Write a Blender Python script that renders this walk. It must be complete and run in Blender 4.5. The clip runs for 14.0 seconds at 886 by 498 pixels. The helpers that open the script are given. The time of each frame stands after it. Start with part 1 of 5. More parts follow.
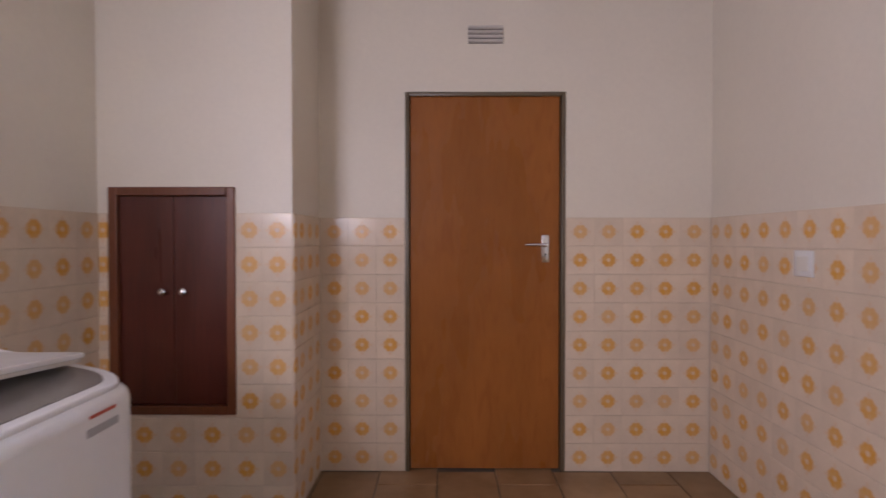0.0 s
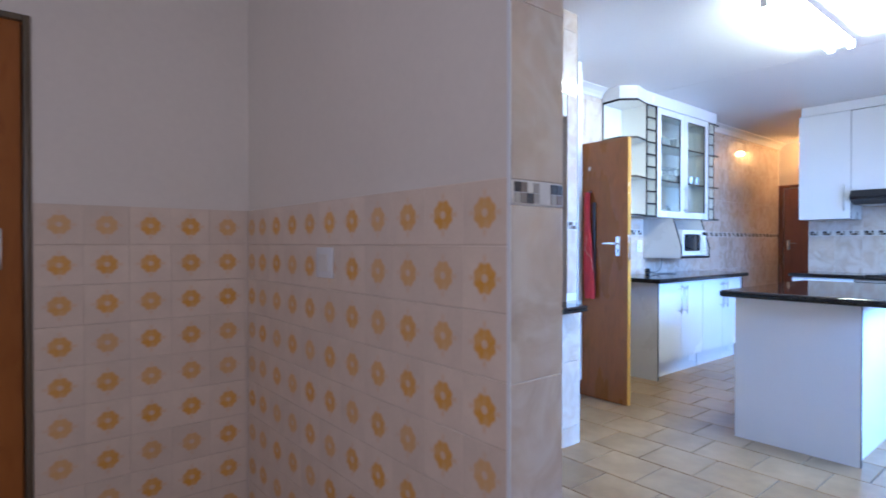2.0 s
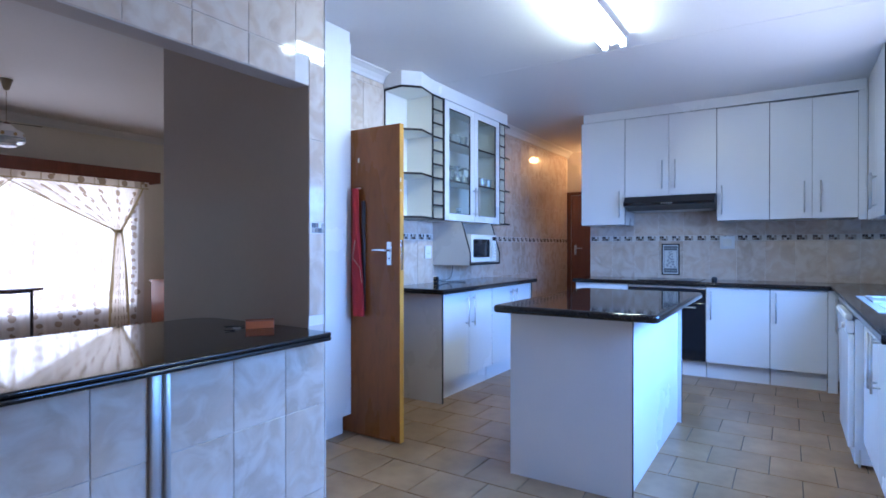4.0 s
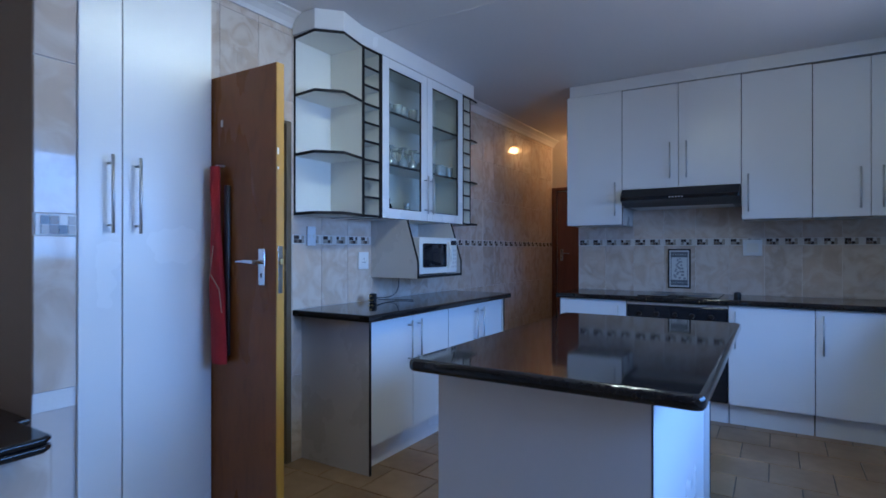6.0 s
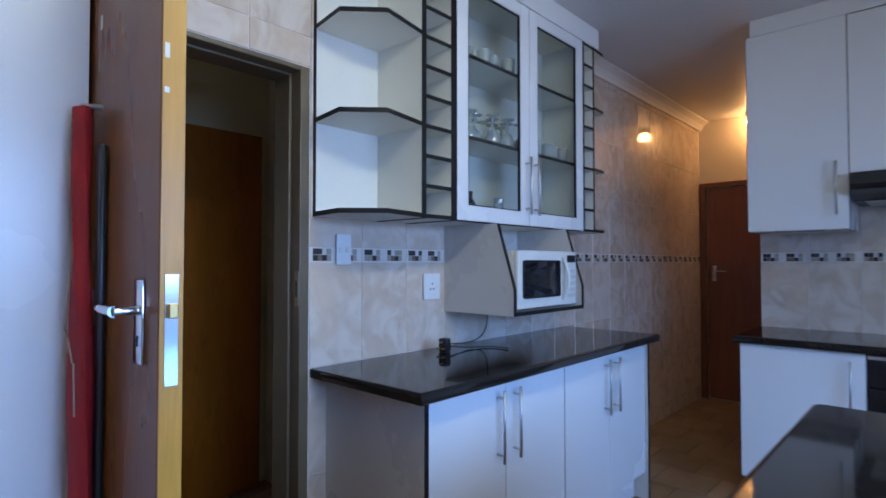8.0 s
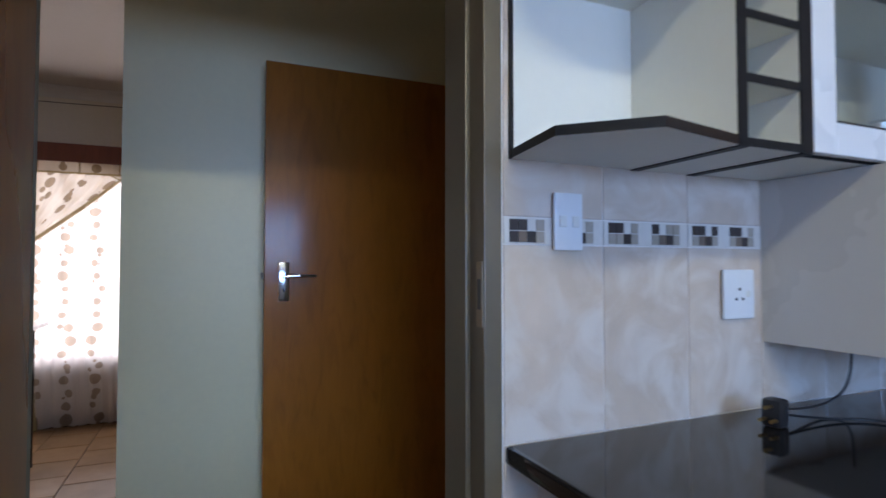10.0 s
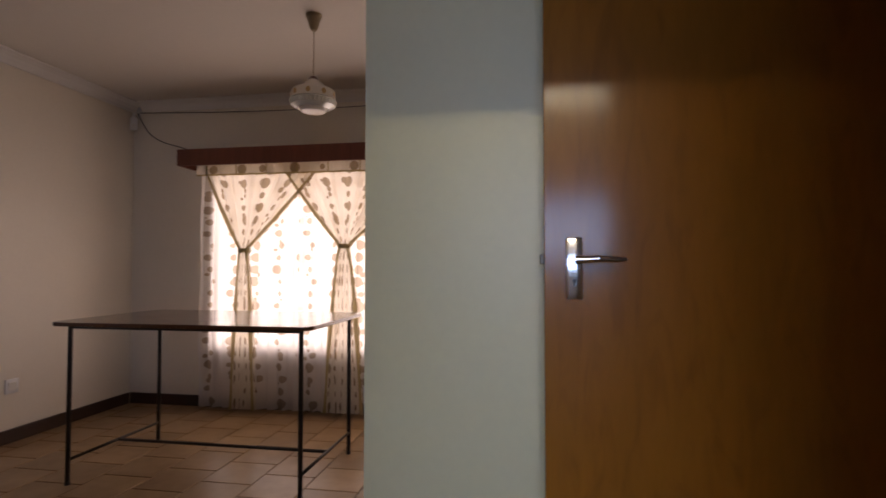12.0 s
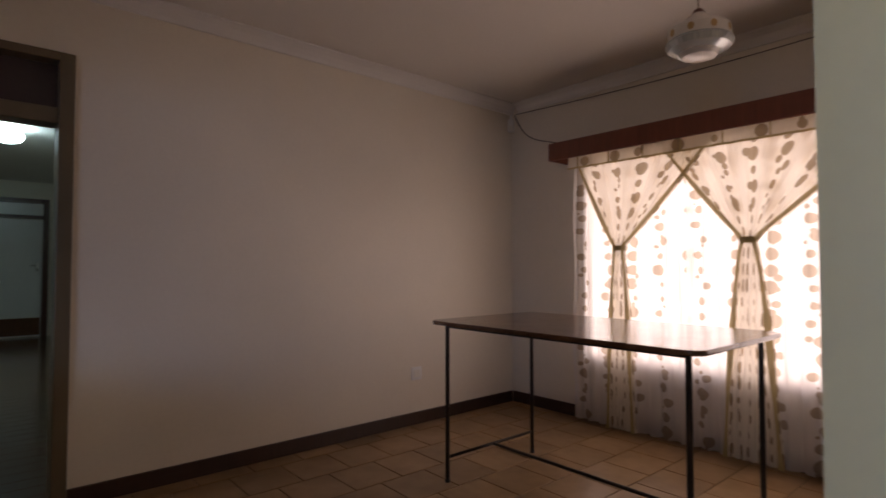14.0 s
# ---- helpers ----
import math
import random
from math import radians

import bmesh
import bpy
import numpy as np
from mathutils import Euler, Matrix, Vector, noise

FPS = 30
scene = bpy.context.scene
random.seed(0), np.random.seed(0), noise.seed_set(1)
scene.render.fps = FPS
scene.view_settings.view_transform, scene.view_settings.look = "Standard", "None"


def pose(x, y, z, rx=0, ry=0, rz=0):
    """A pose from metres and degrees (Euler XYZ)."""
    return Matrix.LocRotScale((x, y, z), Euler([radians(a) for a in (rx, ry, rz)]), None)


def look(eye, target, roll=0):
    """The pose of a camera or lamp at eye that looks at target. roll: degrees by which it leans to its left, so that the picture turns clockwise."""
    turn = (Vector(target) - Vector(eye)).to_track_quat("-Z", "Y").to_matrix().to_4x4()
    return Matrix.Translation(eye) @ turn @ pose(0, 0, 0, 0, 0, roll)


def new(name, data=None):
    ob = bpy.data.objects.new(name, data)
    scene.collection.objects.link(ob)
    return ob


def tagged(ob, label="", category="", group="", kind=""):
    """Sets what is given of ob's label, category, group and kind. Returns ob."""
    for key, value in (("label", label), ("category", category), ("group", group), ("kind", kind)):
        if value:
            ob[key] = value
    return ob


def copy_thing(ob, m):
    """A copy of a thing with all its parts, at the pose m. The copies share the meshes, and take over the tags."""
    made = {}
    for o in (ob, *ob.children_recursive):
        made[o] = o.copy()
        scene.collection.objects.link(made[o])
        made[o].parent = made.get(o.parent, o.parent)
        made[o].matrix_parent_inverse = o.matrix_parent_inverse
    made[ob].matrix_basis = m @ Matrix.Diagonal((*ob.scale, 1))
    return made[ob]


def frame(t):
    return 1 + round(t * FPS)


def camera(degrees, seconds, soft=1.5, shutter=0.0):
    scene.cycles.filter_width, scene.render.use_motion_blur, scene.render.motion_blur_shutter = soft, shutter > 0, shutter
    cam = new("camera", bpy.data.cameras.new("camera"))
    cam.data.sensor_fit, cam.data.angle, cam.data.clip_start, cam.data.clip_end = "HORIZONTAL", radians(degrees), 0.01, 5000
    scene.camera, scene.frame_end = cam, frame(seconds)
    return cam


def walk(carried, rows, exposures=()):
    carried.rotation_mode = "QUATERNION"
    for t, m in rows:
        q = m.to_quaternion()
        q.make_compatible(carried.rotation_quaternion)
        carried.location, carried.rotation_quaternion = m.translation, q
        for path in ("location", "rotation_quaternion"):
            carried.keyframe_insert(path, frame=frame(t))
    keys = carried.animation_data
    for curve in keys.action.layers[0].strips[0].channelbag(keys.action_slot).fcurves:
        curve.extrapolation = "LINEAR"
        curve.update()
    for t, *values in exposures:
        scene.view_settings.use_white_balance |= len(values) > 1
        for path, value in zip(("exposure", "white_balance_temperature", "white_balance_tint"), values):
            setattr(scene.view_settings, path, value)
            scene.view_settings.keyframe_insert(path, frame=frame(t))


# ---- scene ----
cam = camera(78.7, 14.0, soft=1.6, shutter=0.3)
# seconds, x, y, z, yaw, pitch, roll
PATH = [
    (0.0, -0.158, 0.057, 1.265, 0.33, -1.04, 0.0),
    (0.5, -0.066, 0.189, 1.252, -10.19, -0.91, 0.0),
    (1.0, 0.040, 0.324, 1.242, -21.67, -0.76, 0.0),
    (1.5, 0.189, 0.439, 1.234, -31.32, -0.67, 0.0),
    (2.0, 0.400, 0.510, 1.233, -39.26, -0.57, 0.0),
    (2.5, 0.631, 0.562, 1.236, -46.41, -0.52, 0.0),
    (3.0, 0.878, 0.612, 1.246, -51.20, -0.35, 0.0),
    (3.5, 1.098, 0.642, 1.249, -54.70, -0.30, 0.0),
    (4.0, 1.313, 0.703, 1.253, -57.40, -0.19, 0.0),
    (4.2, 1.404, 0.731, 1.255, -57.96, -0.14, 0.0),
    (5.2, 1.990, 0.895, 1.270, -58.90, 0.03, 0.0),
    (6.3, 2.740, 1.150, 1.290, -57.70, 0.23, 0.0),
    (6.5, 2.853, 1.210, 1.295, -57.13, 0.39, 0.0),
    (7.0, 3.163, 1.360, 1.307, -55.29, 0.81, 0.0),
    (7.2, 3.280, 1.427, 1.313, -54.11, 0.99, 0.0),
    (8.2, 3.790, 1.900, 1.318, -45.20, 1.50, 0.0),
    (9.3, 4.144, 2.306, 1.315, -33.11, 1.74, 0.0),
    (9.5, 4.199, 2.390, 1.304, -30.29, 1.72, 0.0),
    (10.0, 4.320, 2.618, 1.278, -23.23, 1.71, 0.0),
    (10.5, 4.419, 2.832, 1.255, -14.90, 1.73, 0.0),
    (11.0, 4.499, 3.018, 1.235, -6.61, 1.77, 0.0),
    (11.5, 4.490, 3.224, 1.224, 1.04, 1.81, 0.0),
    (12.0, 4.481, 3.415, 1.220, 9.58, 1.84, 0.0),
    (12.5, 4.451, 3.603, 1.218, 19.06, 1.82, 0.0),
    (13.0, 4.405, 3.776, 1.214, 29.92, 1.76, 0.0),
    (13.5, 4.317, 3.928, 1.215, 39.38, 1.79, 0.0),
    (14.0, 4.228, 4.030, 1.218, 49.06, 1.87, 0.0),
]
EXPOSURES = [
    (0.0, 1.36, 5800, 17), (0.5, 1.31, 5380, 17), (1.0, 1.25, 5050, 16), (1.5, 1.07, 4820, 16), (2.0, 0.70, 5050, 16), (2.5, 0.46, 4900, 16), (3.0, 0.20, 4830, 17), (3.5, 0.05, 4800, 18), (4.2, -0.05, 4800, 19),
    (6.3, -1.07, 4950, 16), (7.2, -0.98, 5150, 18), (9.3, -0.34, 6000, 20), (10.5, -0.74, 6200, 20), (11.5, -0.78, 7100, 26), (12.5, -0.49, 7700, 30), (14.0, -0.74, 7400, 30),
]
walk(cam, [(t, pose(x, y, z, 90 + pitch, roll, yaw)) for t, x, y, z, yaw, pitch, roll in PATH], EXPOSURES)

# ---- world and lights ----
world = bpy.data.worlds.new("sky")
scene.world = world
world.use_nodes = True
wn = world.node_tree
sky = wn.nodes.new("ShaderNodeTexSky")
sky.sky_type, sky.sun_disc = "NISHITA", False
sky.sun_elevation, sky.sun_rotation = radians(62), radians(88)
wn.links.new(sky.outputs[0], wn.nodes["Background"].inputs[0])
wn.nodes["Background"].inputs[1].default_value = 0.15
sun_data = bpy.data.lights.new("sun", "SUN")
sun_data.energy, sun_data.angle, sun_data.color = 5.0, radians(0.5), (1.0, 0.95, 0.88)
sun = new("sun", sun_data)
sun.matrix_world = look((30 * math.sin(radians(88)), 30 * math.cos(radians(88)), 56), (0, 0, 0))


def window_light(name, place, target, width, height, watts, color, spread=180):
    """The light from outside in a window opening."""
    data = bpy.data.lights.new(name, "AREA")
    data.shape, data.size, data.size_y, data.energy, data.color = "RECTANGLE", width, height, watts, color
    data.spread = radians(spread)
    ob = new(name, data)
    ob.matrix_world = look(place, target)
    return ob


window_light("kitchen_window_light", (4.75, -0.18, 1.58), (4.9, 3, -0.8), 2.60, 0.90, 103, (0.28, 0.54, 1.0), 130)
# Second lamp added for light thrown up by the ground outside.
window_light("kitchen_window_bounce", (4.75, -0.17, 1.58), (4.75, 2.5, 4.6), 2.60, 0.90, 21, (1.0, 0.93, 0.86), 125)
window_light("scullery_window_light", (-1.68, -0.70, 1.77), (1.3, 1.5, 1.5), 1.1, 0.65, 21, (1.0, 0.90, 0.92))
window_light("dining_window_light", (3.35, 7.735, 1.28), (3.35, 3, 1.28), 3.2, 1.5, 68, (1.0, 0.94, 0.89))
# ---- materials ----
MATS = {}


def surf(name, base, rough=0.5, metal=0.0, var=0.06, scale=3.0, grain=60.0, bump=0.05, depth=0.002, per=0.0, stretch=(1, 1, 1), coat=0.0, spec=0.5, rvar=0.08, warm=None):
    """A surface with colour variation at two scales, uneven gloss and fine relief."""
    m = bpy.data.materials.new(name)
    m.use_nodes = True
    nt = m.node_tree
    n, ln = nt.nodes, nt.links
    b = n["Principled BSDF"]
    tc, mp = n.new("ShaderNodeTexCoord"), n.new("ShaderNodeMapping")
    mp.inputs["Scale"].default_value = stretch
    info = n.new("ShaderNodeObjectInfo")
    add = n.new("ShaderNodeVectorMath")
    add.operation = "MULTIPLY_ADD"
    ln.new(info.outputs["Random"], add.inputs[0])
    add.inputs[1].default_value = (17, 31, 23) if per else (0, 0, 0)
    ln.new(tc.outputs["Object"], add.inputs[2])
    ln.new(add.outputs[0], mp.inputs["Vector"])
    big, small = n.new("ShaderNodeTexNoise"), n.new("ShaderNodeTexNoise")
    big.inputs["Scale"].default_value, big.inputs["Detail"].default_value = scale, 4
    small.inputs["Scale"].default_value, small.inputs["Detail"].default_value = grain, 3
    for k in (big, small):
        ln.new(mp.outputs[0], k.inputs["Vector"])
    mix = n.new("ShaderNodeMath")
    mix.operation = "MULTIPLY_ADD"
    ln.new(small.outputs[0], mix.inputs[0])
    mix.inputs[1].default_value = 0.35
    ln.new(big.outputs[0], mix.inputs[2])
    ramp = n.new("ShaderNodeValToRGB")
    e = ramp.color_ramp.elements
    e[0].position, e[1].position = 0.42, 0.95
    lo = tuple(c * (1 - 1.6 * var) for c in base)
    hi = warm or tuple(min(1.0, c * (1 + var)) for c in base)
    e[0].color, e[1].color = (*lo, 1), (*hi, 1)
    ln.new(mix.outputs[0], ramp.inputs[0])
    out = ramp.outputs[0]
    if per:
        hsv = n.new("ShaderNodeHueSaturation")
        vary = n.new("ShaderNodeMapRange")
        vary.inputs["To Min"].default_value, vary.inputs["To Max"].default_value = 1 - per, 1 + per
        ln.new(info.outputs["Random"], vary.inputs["Value"])
        ln.new(vary.outputs[0], hsv.inputs["Value"])
        ln.new(out, hsv.inputs["Color"])
        out = hsv.outputs[0]
    ln.new(out, b.inputs["Base Color"])
    rr = n.new("ShaderNodeMapRange")
    rr.inputs["To Min"].default_value, rr.inputs["To Max"].default_value = max(0.02, rough - rvar), min(1, rough + rvar)
    ln.new(big.outputs[0], rr.inputs["Value"])
    ln.new(rr.outputs[0], b.inputs["Roughness"])
    b.inputs["Metallic"].default_value = metal
    b.inputs["Specular IOR Level"].default_value = spec
    b.inputs["Coat Weight"].default_value = coat
    b.inputs["Coat Roughness"].default_value = 0.24
    if bump:
        bp = n.new("ShaderNodeBump")
        bp.inputs["Strength"].default_value, bp.inputs["Distance"].default_value = bump, depth
        ln.new(mix.outputs[0], bp.inputs["Height"])
        ln.new(bp.outputs[0], b.inputs["Normal"])
    MATS[name] = m
    return m


def glow(name, color, strength):
    m = bpy.data.materials.new(name)
    m.use_nodes = True
    b = m.node_tree.nodes["Principled BSDF"]
    b.inputs["Base Color"].default_value = (0.9, 0.9, 0.9, 1)
    b.inputs["Emission Color"].default_value = (*color, 1)
    b.inputs["Emission Strength"].default_value = strength
    return m


def glass(name, color=(0.95, 0.98, 0.97), rough=0.0, shine=0.045, painted_glint=0.0):
    """Thin clear glass: mostly seen through, with a reflecting surface and, where asked, white mixed in as painted
    glints.
    """
    m = bpy.data.materials.new(name)
    m.use_nodes = True
    n, ln = m.node_tree.nodes, m.node_tree.links
    n.remove(n["Principled BSDF"])
    tr, gl, mx, lw = n.new("ShaderNodeBsdfTransparent"), n.new("ShaderNodeBsdfGlossy"), n.new("ShaderNodeMixShader"), n.new("ShaderNodeLayerWeight")
    tr.inputs[0].default_value = (*color, 1)
    gl.inputs["Roughness"].default_value = rough
    lw.inputs["Blend"].default_value = 0.5
    rim = m.node_tree.nodes.new("ShaderNodeMath")
    rim.operation = "POWER"
    ln.new(lw.outputs["Facing"], rim.inputs[0])
    rim.inputs[1].default_value = 4.0
    gloss = m.node_tree.nodes.new("ShaderNodeMath")
    gloss.operation = "MULTIPLY_ADD"
    ln.new(rim.outputs[0], gloss.inputs[0])
    gloss.inputs[1].default_value, gloss.inputs[2].default_value = 0.7, shine
    ln.new(gloss.outputs[0], mx.inputs[0])
    ln.new(tr.outputs[0], mx.inputs[1])
    ln.new(gl.outputs[0], mx.inputs[2])
    glint_white, glinting = n.new("ShaderNodeBsdfDiffuse"), n.new("ShaderNodeMixShader")
    glint_white.inputs[0].default_value = (0.85, 0.88, 0.88, 1)
    glinting.inputs[0].default_value = painted_glint
    ln.new(mx.outputs[0], glinting.inputs[1])
    ln.new(glint_white.outputs[0], glinting.inputs[2])
    ln.new(glinting.outputs[0], n["Material Output"].inputs[0])
    return m


def calc(nt, op, a, b=None, c=None):
    k = nt.nodes.new("ShaderNodeMath")
    k.operation = op
    for n, v in enumerate((a, b, c)):
        if v is None:
            continue
        if isinstance(v, (int, float)):
            k.inputs[n].default_value = v
        else:
            nt.links.new(v, k.inputs[n])
    return k.outputs[0]


def ramped(nt, value, lo, hi, a, b):
    k = nt.nodes.new("ShaderNodeMapRange")
    k.interpolation_type = "SMOOTHSTEP"
    for name, v in (("From Min", lo), ("From Max", hi), ("To Min", a), ("To Max", b)):
        k.inputs[name].default_value = v
    nt.links.new(value, k.inputs["Value"])
    return k.outputs[0]


def mixed(nt, fac, a, b):
    k = nt.nodes.new("ShaderNodeMix")
    k.data_type = "RGBA"
    nt.links.new(fac, k.inputs[0])
    for n, v in ((6, a), (7, b)):
        if isinstance(v, tuple):
            k.inputs[n].default_value = (*v, 1)
        else:
            nt.links.new(v, k.inputs[n])
    return k.outputs[2]


def flower_tile():
    """Cream glazed tile with a printed orange flower ring, worn unevenly from tile to tile."""
    m = surf("flower_tile", (0.74, 0.62, 0.485), rough=0.22, var=0.05, scale=9, grain=90, bump=0.08, per=0.04, spec=0.5)
    nt = m.node_tree
    b = nt.nodes["Principled BSDF"]
    base = b.inputs["Base Color"].links[0].from_socket
    tc, sep, info = nt.nodes.new("ShaderNodeTexCoord"), nt.nodes.new("ShaderNodeSeparateXYZ"), nt.nodes.new("ShaderNodeObjectInfo")
    nt.links.new(tc.outputs["Object"], sep.inputs[0])
    x, z = sep.outputs[0], sep.outputs[2]
    r = calc(nt, "SQRT", calc(nt, "ADD", calc(nt, "MULTIPLY", x, x), calc(nt, "MULTIPLY", z, z)))
    petal = calc(nt, "COSINE", calc(nt, "MULTIPLY", calc(nt, "ARCTAN2", z, x), 8.0))
    rad = calc(nt, "MULTIPLY_ADD", petal, 0.0022, r)
    outer = ramped(nt, rad, 0.031, 0.043, 1.0, 0.0)
    inner = ramped(nt, r, 0.006, 0.014, 0.30, 1.0)
    cross = calc(nt, "COSINE", calc(nt, "MULTIPLY", calc(nt, "ARCTAN2", z, x), 4.0))
    tips = calc(nt, "MULTIPLY", ramped(nt, cross, 0.7, 1.0, 0.0, 0.35), ramped(nt, r, 0.045, 0.062, 1.0, 0.0))
    wear = nt.nodes.new("ShaderNodeTexNoise")
    wear.inputs["Scale"].default_value = 34
    nt.links.new(tc.outputs["Object"], wear.inputs["Vector"])
    fade = ramped(nt, wear.outputs[0], 0.3, 0.7, 0.75, 1.0)
    each = ramped(nt, info.outputs["Random"], 0.0, 1.0, 0.68, 1.0)
    fac = calc(nt, "MULTIPLY", calc(nt, "MULTIPLY", calc(nt, "MAXIMUM", calc(nt, "MULTIPLY", outer, inner), tips), fade), each)
    nt.links.new(mixed(nt, fac, base, (0.71, 0.345, 0.035)), b.inputs["Base Color"])
    return m


def each_tile(m):
    """Lets every loose piece of a joined mesh take its own tone too."""
    nt = m.node_tree
    geo = nt.nodes.new("ShaderNodeNewGeometry")
    info = [k for k in nt.nodes if k.type == "OBJECT_INFO"][0]
    hsv = [k for k in nt.nodes if k.type == "HUE_SAT"][0]
    vary = hsv.inputs["Value"].links[0].from_node
    own = calc(nt, "FRACT", calc(nt, "ADD", info.outputs["Random"], geo.outputs["Random Per Island"]))
    nt.links.new(own, vary.inputs["Value"])


def veined_tile():
    """Beige glazed wall tile with soft peach clouds and pale marble veins."""
    m = surf("veined_tile", (0.61, 0.49, 0.385), rough=0.06, var=0.10, scale=5, grain=18, bump=0.005, per=0.05, spec=0.6, rvar=0.02)
    nt = m.node_tree
    b = nt.nodes["Principled BSDF"]
    base = b.inputs["Base Color"].links[0].from_socket
    mp = [k for k in nt.nodes if k.type == "MAPPING"][0]
    cloud, wave = nt.nodes.new("ShaderNodeTexNoise"), nt.nodes.new("ShaderNodeTexNoise")
    cloud.inputs["Scale"].default_value, cloud.inputs["Detail"].default_value, cloud.inputs["Distortion"].default_value = 6.5, 5, 1.4
    wave.noise_type = "RIDGED_MULTIFRACTAL"
    wave.inputs["Scale"].default_value, wave.inputs["Detail"].default_value, wave.inputs["Distortion"].default_value = 7.5, 5, 1.6
    for k in (cloud, wave):
        nt.links.new(mp.outputs[0], k.inputs["Vector"])
    soft = mixed(nt, ramped(nt, cloud.outputs[0], 0.36, 0.66, 0.0, 0.85), base, (0.71, 0.63, 0.55))
    thin = calc(nt, "MULTIPLY", ramped(nt, wave.outputs[0], 0.80, 1.15, 0.0, 0.8), ramped(nt, cloud.outputs[0], 0.40, 0.60, 1.0, 0.3))
    nt.links.new(mixed(nt, thin, soft, (0.86, 0.82, 0.77)), b.inputs["Base Color"])
    return m


def wood(name, base, dark, rough=0.42, scale=1.0, coat=0.16, lift=0.03, stretch=(6, 6, 0.35), spec=0.5):
    """Varnished veneer with grain along z."""
    m = surf(name, base, rough=rough, var=0.12, scale=2.0 * scale, grain=22 * scale, bump=lift, stretch=stretch, coat=coat, spec=spec)
    nt = m.node_tree
    b = nt.nodes["Principled BSDF"]
    base_out = b.inputs["Base Color"].links[0].from_socket
    mp = [k for k in nt.nodes if k.type == "MAPPING"][0]
    fine = nt.nodes.new("ShaderNodeTexNoise")
    fine.inputs["Scale"].default_value, fine.inputs["Detail"].default_value, fine.inputs["Distortion"].default_value = 9 * scale, 6, 1.2
    nt.links.new(mp.outputs[0], fine.inputs["Vector"])
    nt.links.new(mixed(nt, ramped(nt, fine.outputs[0], 0.45, 0.75, 0.0, 0.55), base_out, dark), b.inputs["Base Color"])
    return m


def curtain_cloth(name, base, dot, clear, columns, through_light=0.68):
    """Thin voile with dots printed in columns that many metres apart: light passes through it."""
    m = bpy.data.materials.new(name)
    m.use_nodes = True
    nt = m.node_tree
    n, ln = nt.nodes, nt.links
    n.remove(n["Principled BSDF"])
    tc, sep = n.new("ShaderNodeTexCoord"), n.new("ShaderNodeSeparateXYZ")
    ln.new(tc.outputs["UV"], sep.inputs[0])
    fac = None
    for shift, pitch, least, most in ((0.0, 0.102, 0.20, 0.24), (0.37, 0.070, -0.16, 0.56)):
        com, chance, split = n.new("ShaderNodeCombineXYZ"), n.new("ShaderNodeTexWhiteNoise"), n.new("ShaderNodeSeparateColor")
        chance.noise_dimensions = "2D"
        u = calc(nt, "MULTIPLY_ADD", sep.outputs[0], 1.0 / columns, shift * 0.1)
        v = calc(nt, "MULTIPLY_ADD", sep.outputs[1], 1.0 / pitch, shift)
        ln.new(calc(nt, "FLOOR", u), com.inputs[0])
        ln.new(calc(nt, "FLOOR", v), com.inputs[1])
        ln.new(com.outputs[0], chance.inputs["Vector"])
        ln.new(chance.outputs["Color"], split.inputs[0])
        dx = calc(nt, "MULTIPLY", calc(nt, "SUBTRACT", calc(nt, "FRACT", u), calc(nt, "MULTIPLY_ADD", split.outputs[0], 0.30, 0.35)), columns)
        dy = calc(nt, "MULTIPLY", calc(nt, "SUBTRACT", calc(nt, "FRACT", v), 0.5), pitch)
        dist = calc(nt, "SQRT", calc(nt, "ADD", calc(nt, "MULTIPLY", dx, dx), calc(nt, "MULTIPLY", dy, dy)))
        size = calc(nt, "MULTIPLY", calc(nt, "MULTIPLY_ADD", split.outputs[1], most, least), pitch)
        one = ramped(nt, calc(nt, "SUBTRACT", size, dist), -0.002, 0.002, 0.0, 0.9)
        fac = one if fac is None else calc(nt, "MAXIMUM", fac, one)
    weave = n.new("ShaderNodeTexNoise")
    weave.inputs["Scale"].default_value = 300
    ln.new(tc.outputs["UV"], weave.inputs["Vector"])
    col = mixed(nt, fac, base, dot)
    dif, tra, opn = n.new("ShaderNodeBsdfDiffuse"), n.new("ShaderNodeBsdfTranslucent"), n.new("ShaderNodeBsdfTransparent")
    ln.new(col, dif.inputs[0])
    ln.new(col, tra.inputs[0])
    a, c = n.new("ShaderNodeMixShader"), n.new("ShaderNodeMixShader")
    a.inputs[0].default_value = through_light
    ln.new(dif.outputs[0], a.inputs[1])
    ln.new(tra.outputs[0], a.inputs[2])
    hole = calc(nt, "MULTIPLY", ramped(nt, weave.outputs[0], 0.3, 0.7, clear * 0.7, clear * 1.3), calc(nt, "MULTIPLY_ADD", fac, -0.75, 1.0))
    ln.new(hole, c.inputs[0])
    ln.new(a.outputs[0], c.inputs[1])
    ln.new(opn.outputs[0], c.inputs[2])
    ln.new(c.outputs[0], n["Material Output"].inputs[0])
    return m


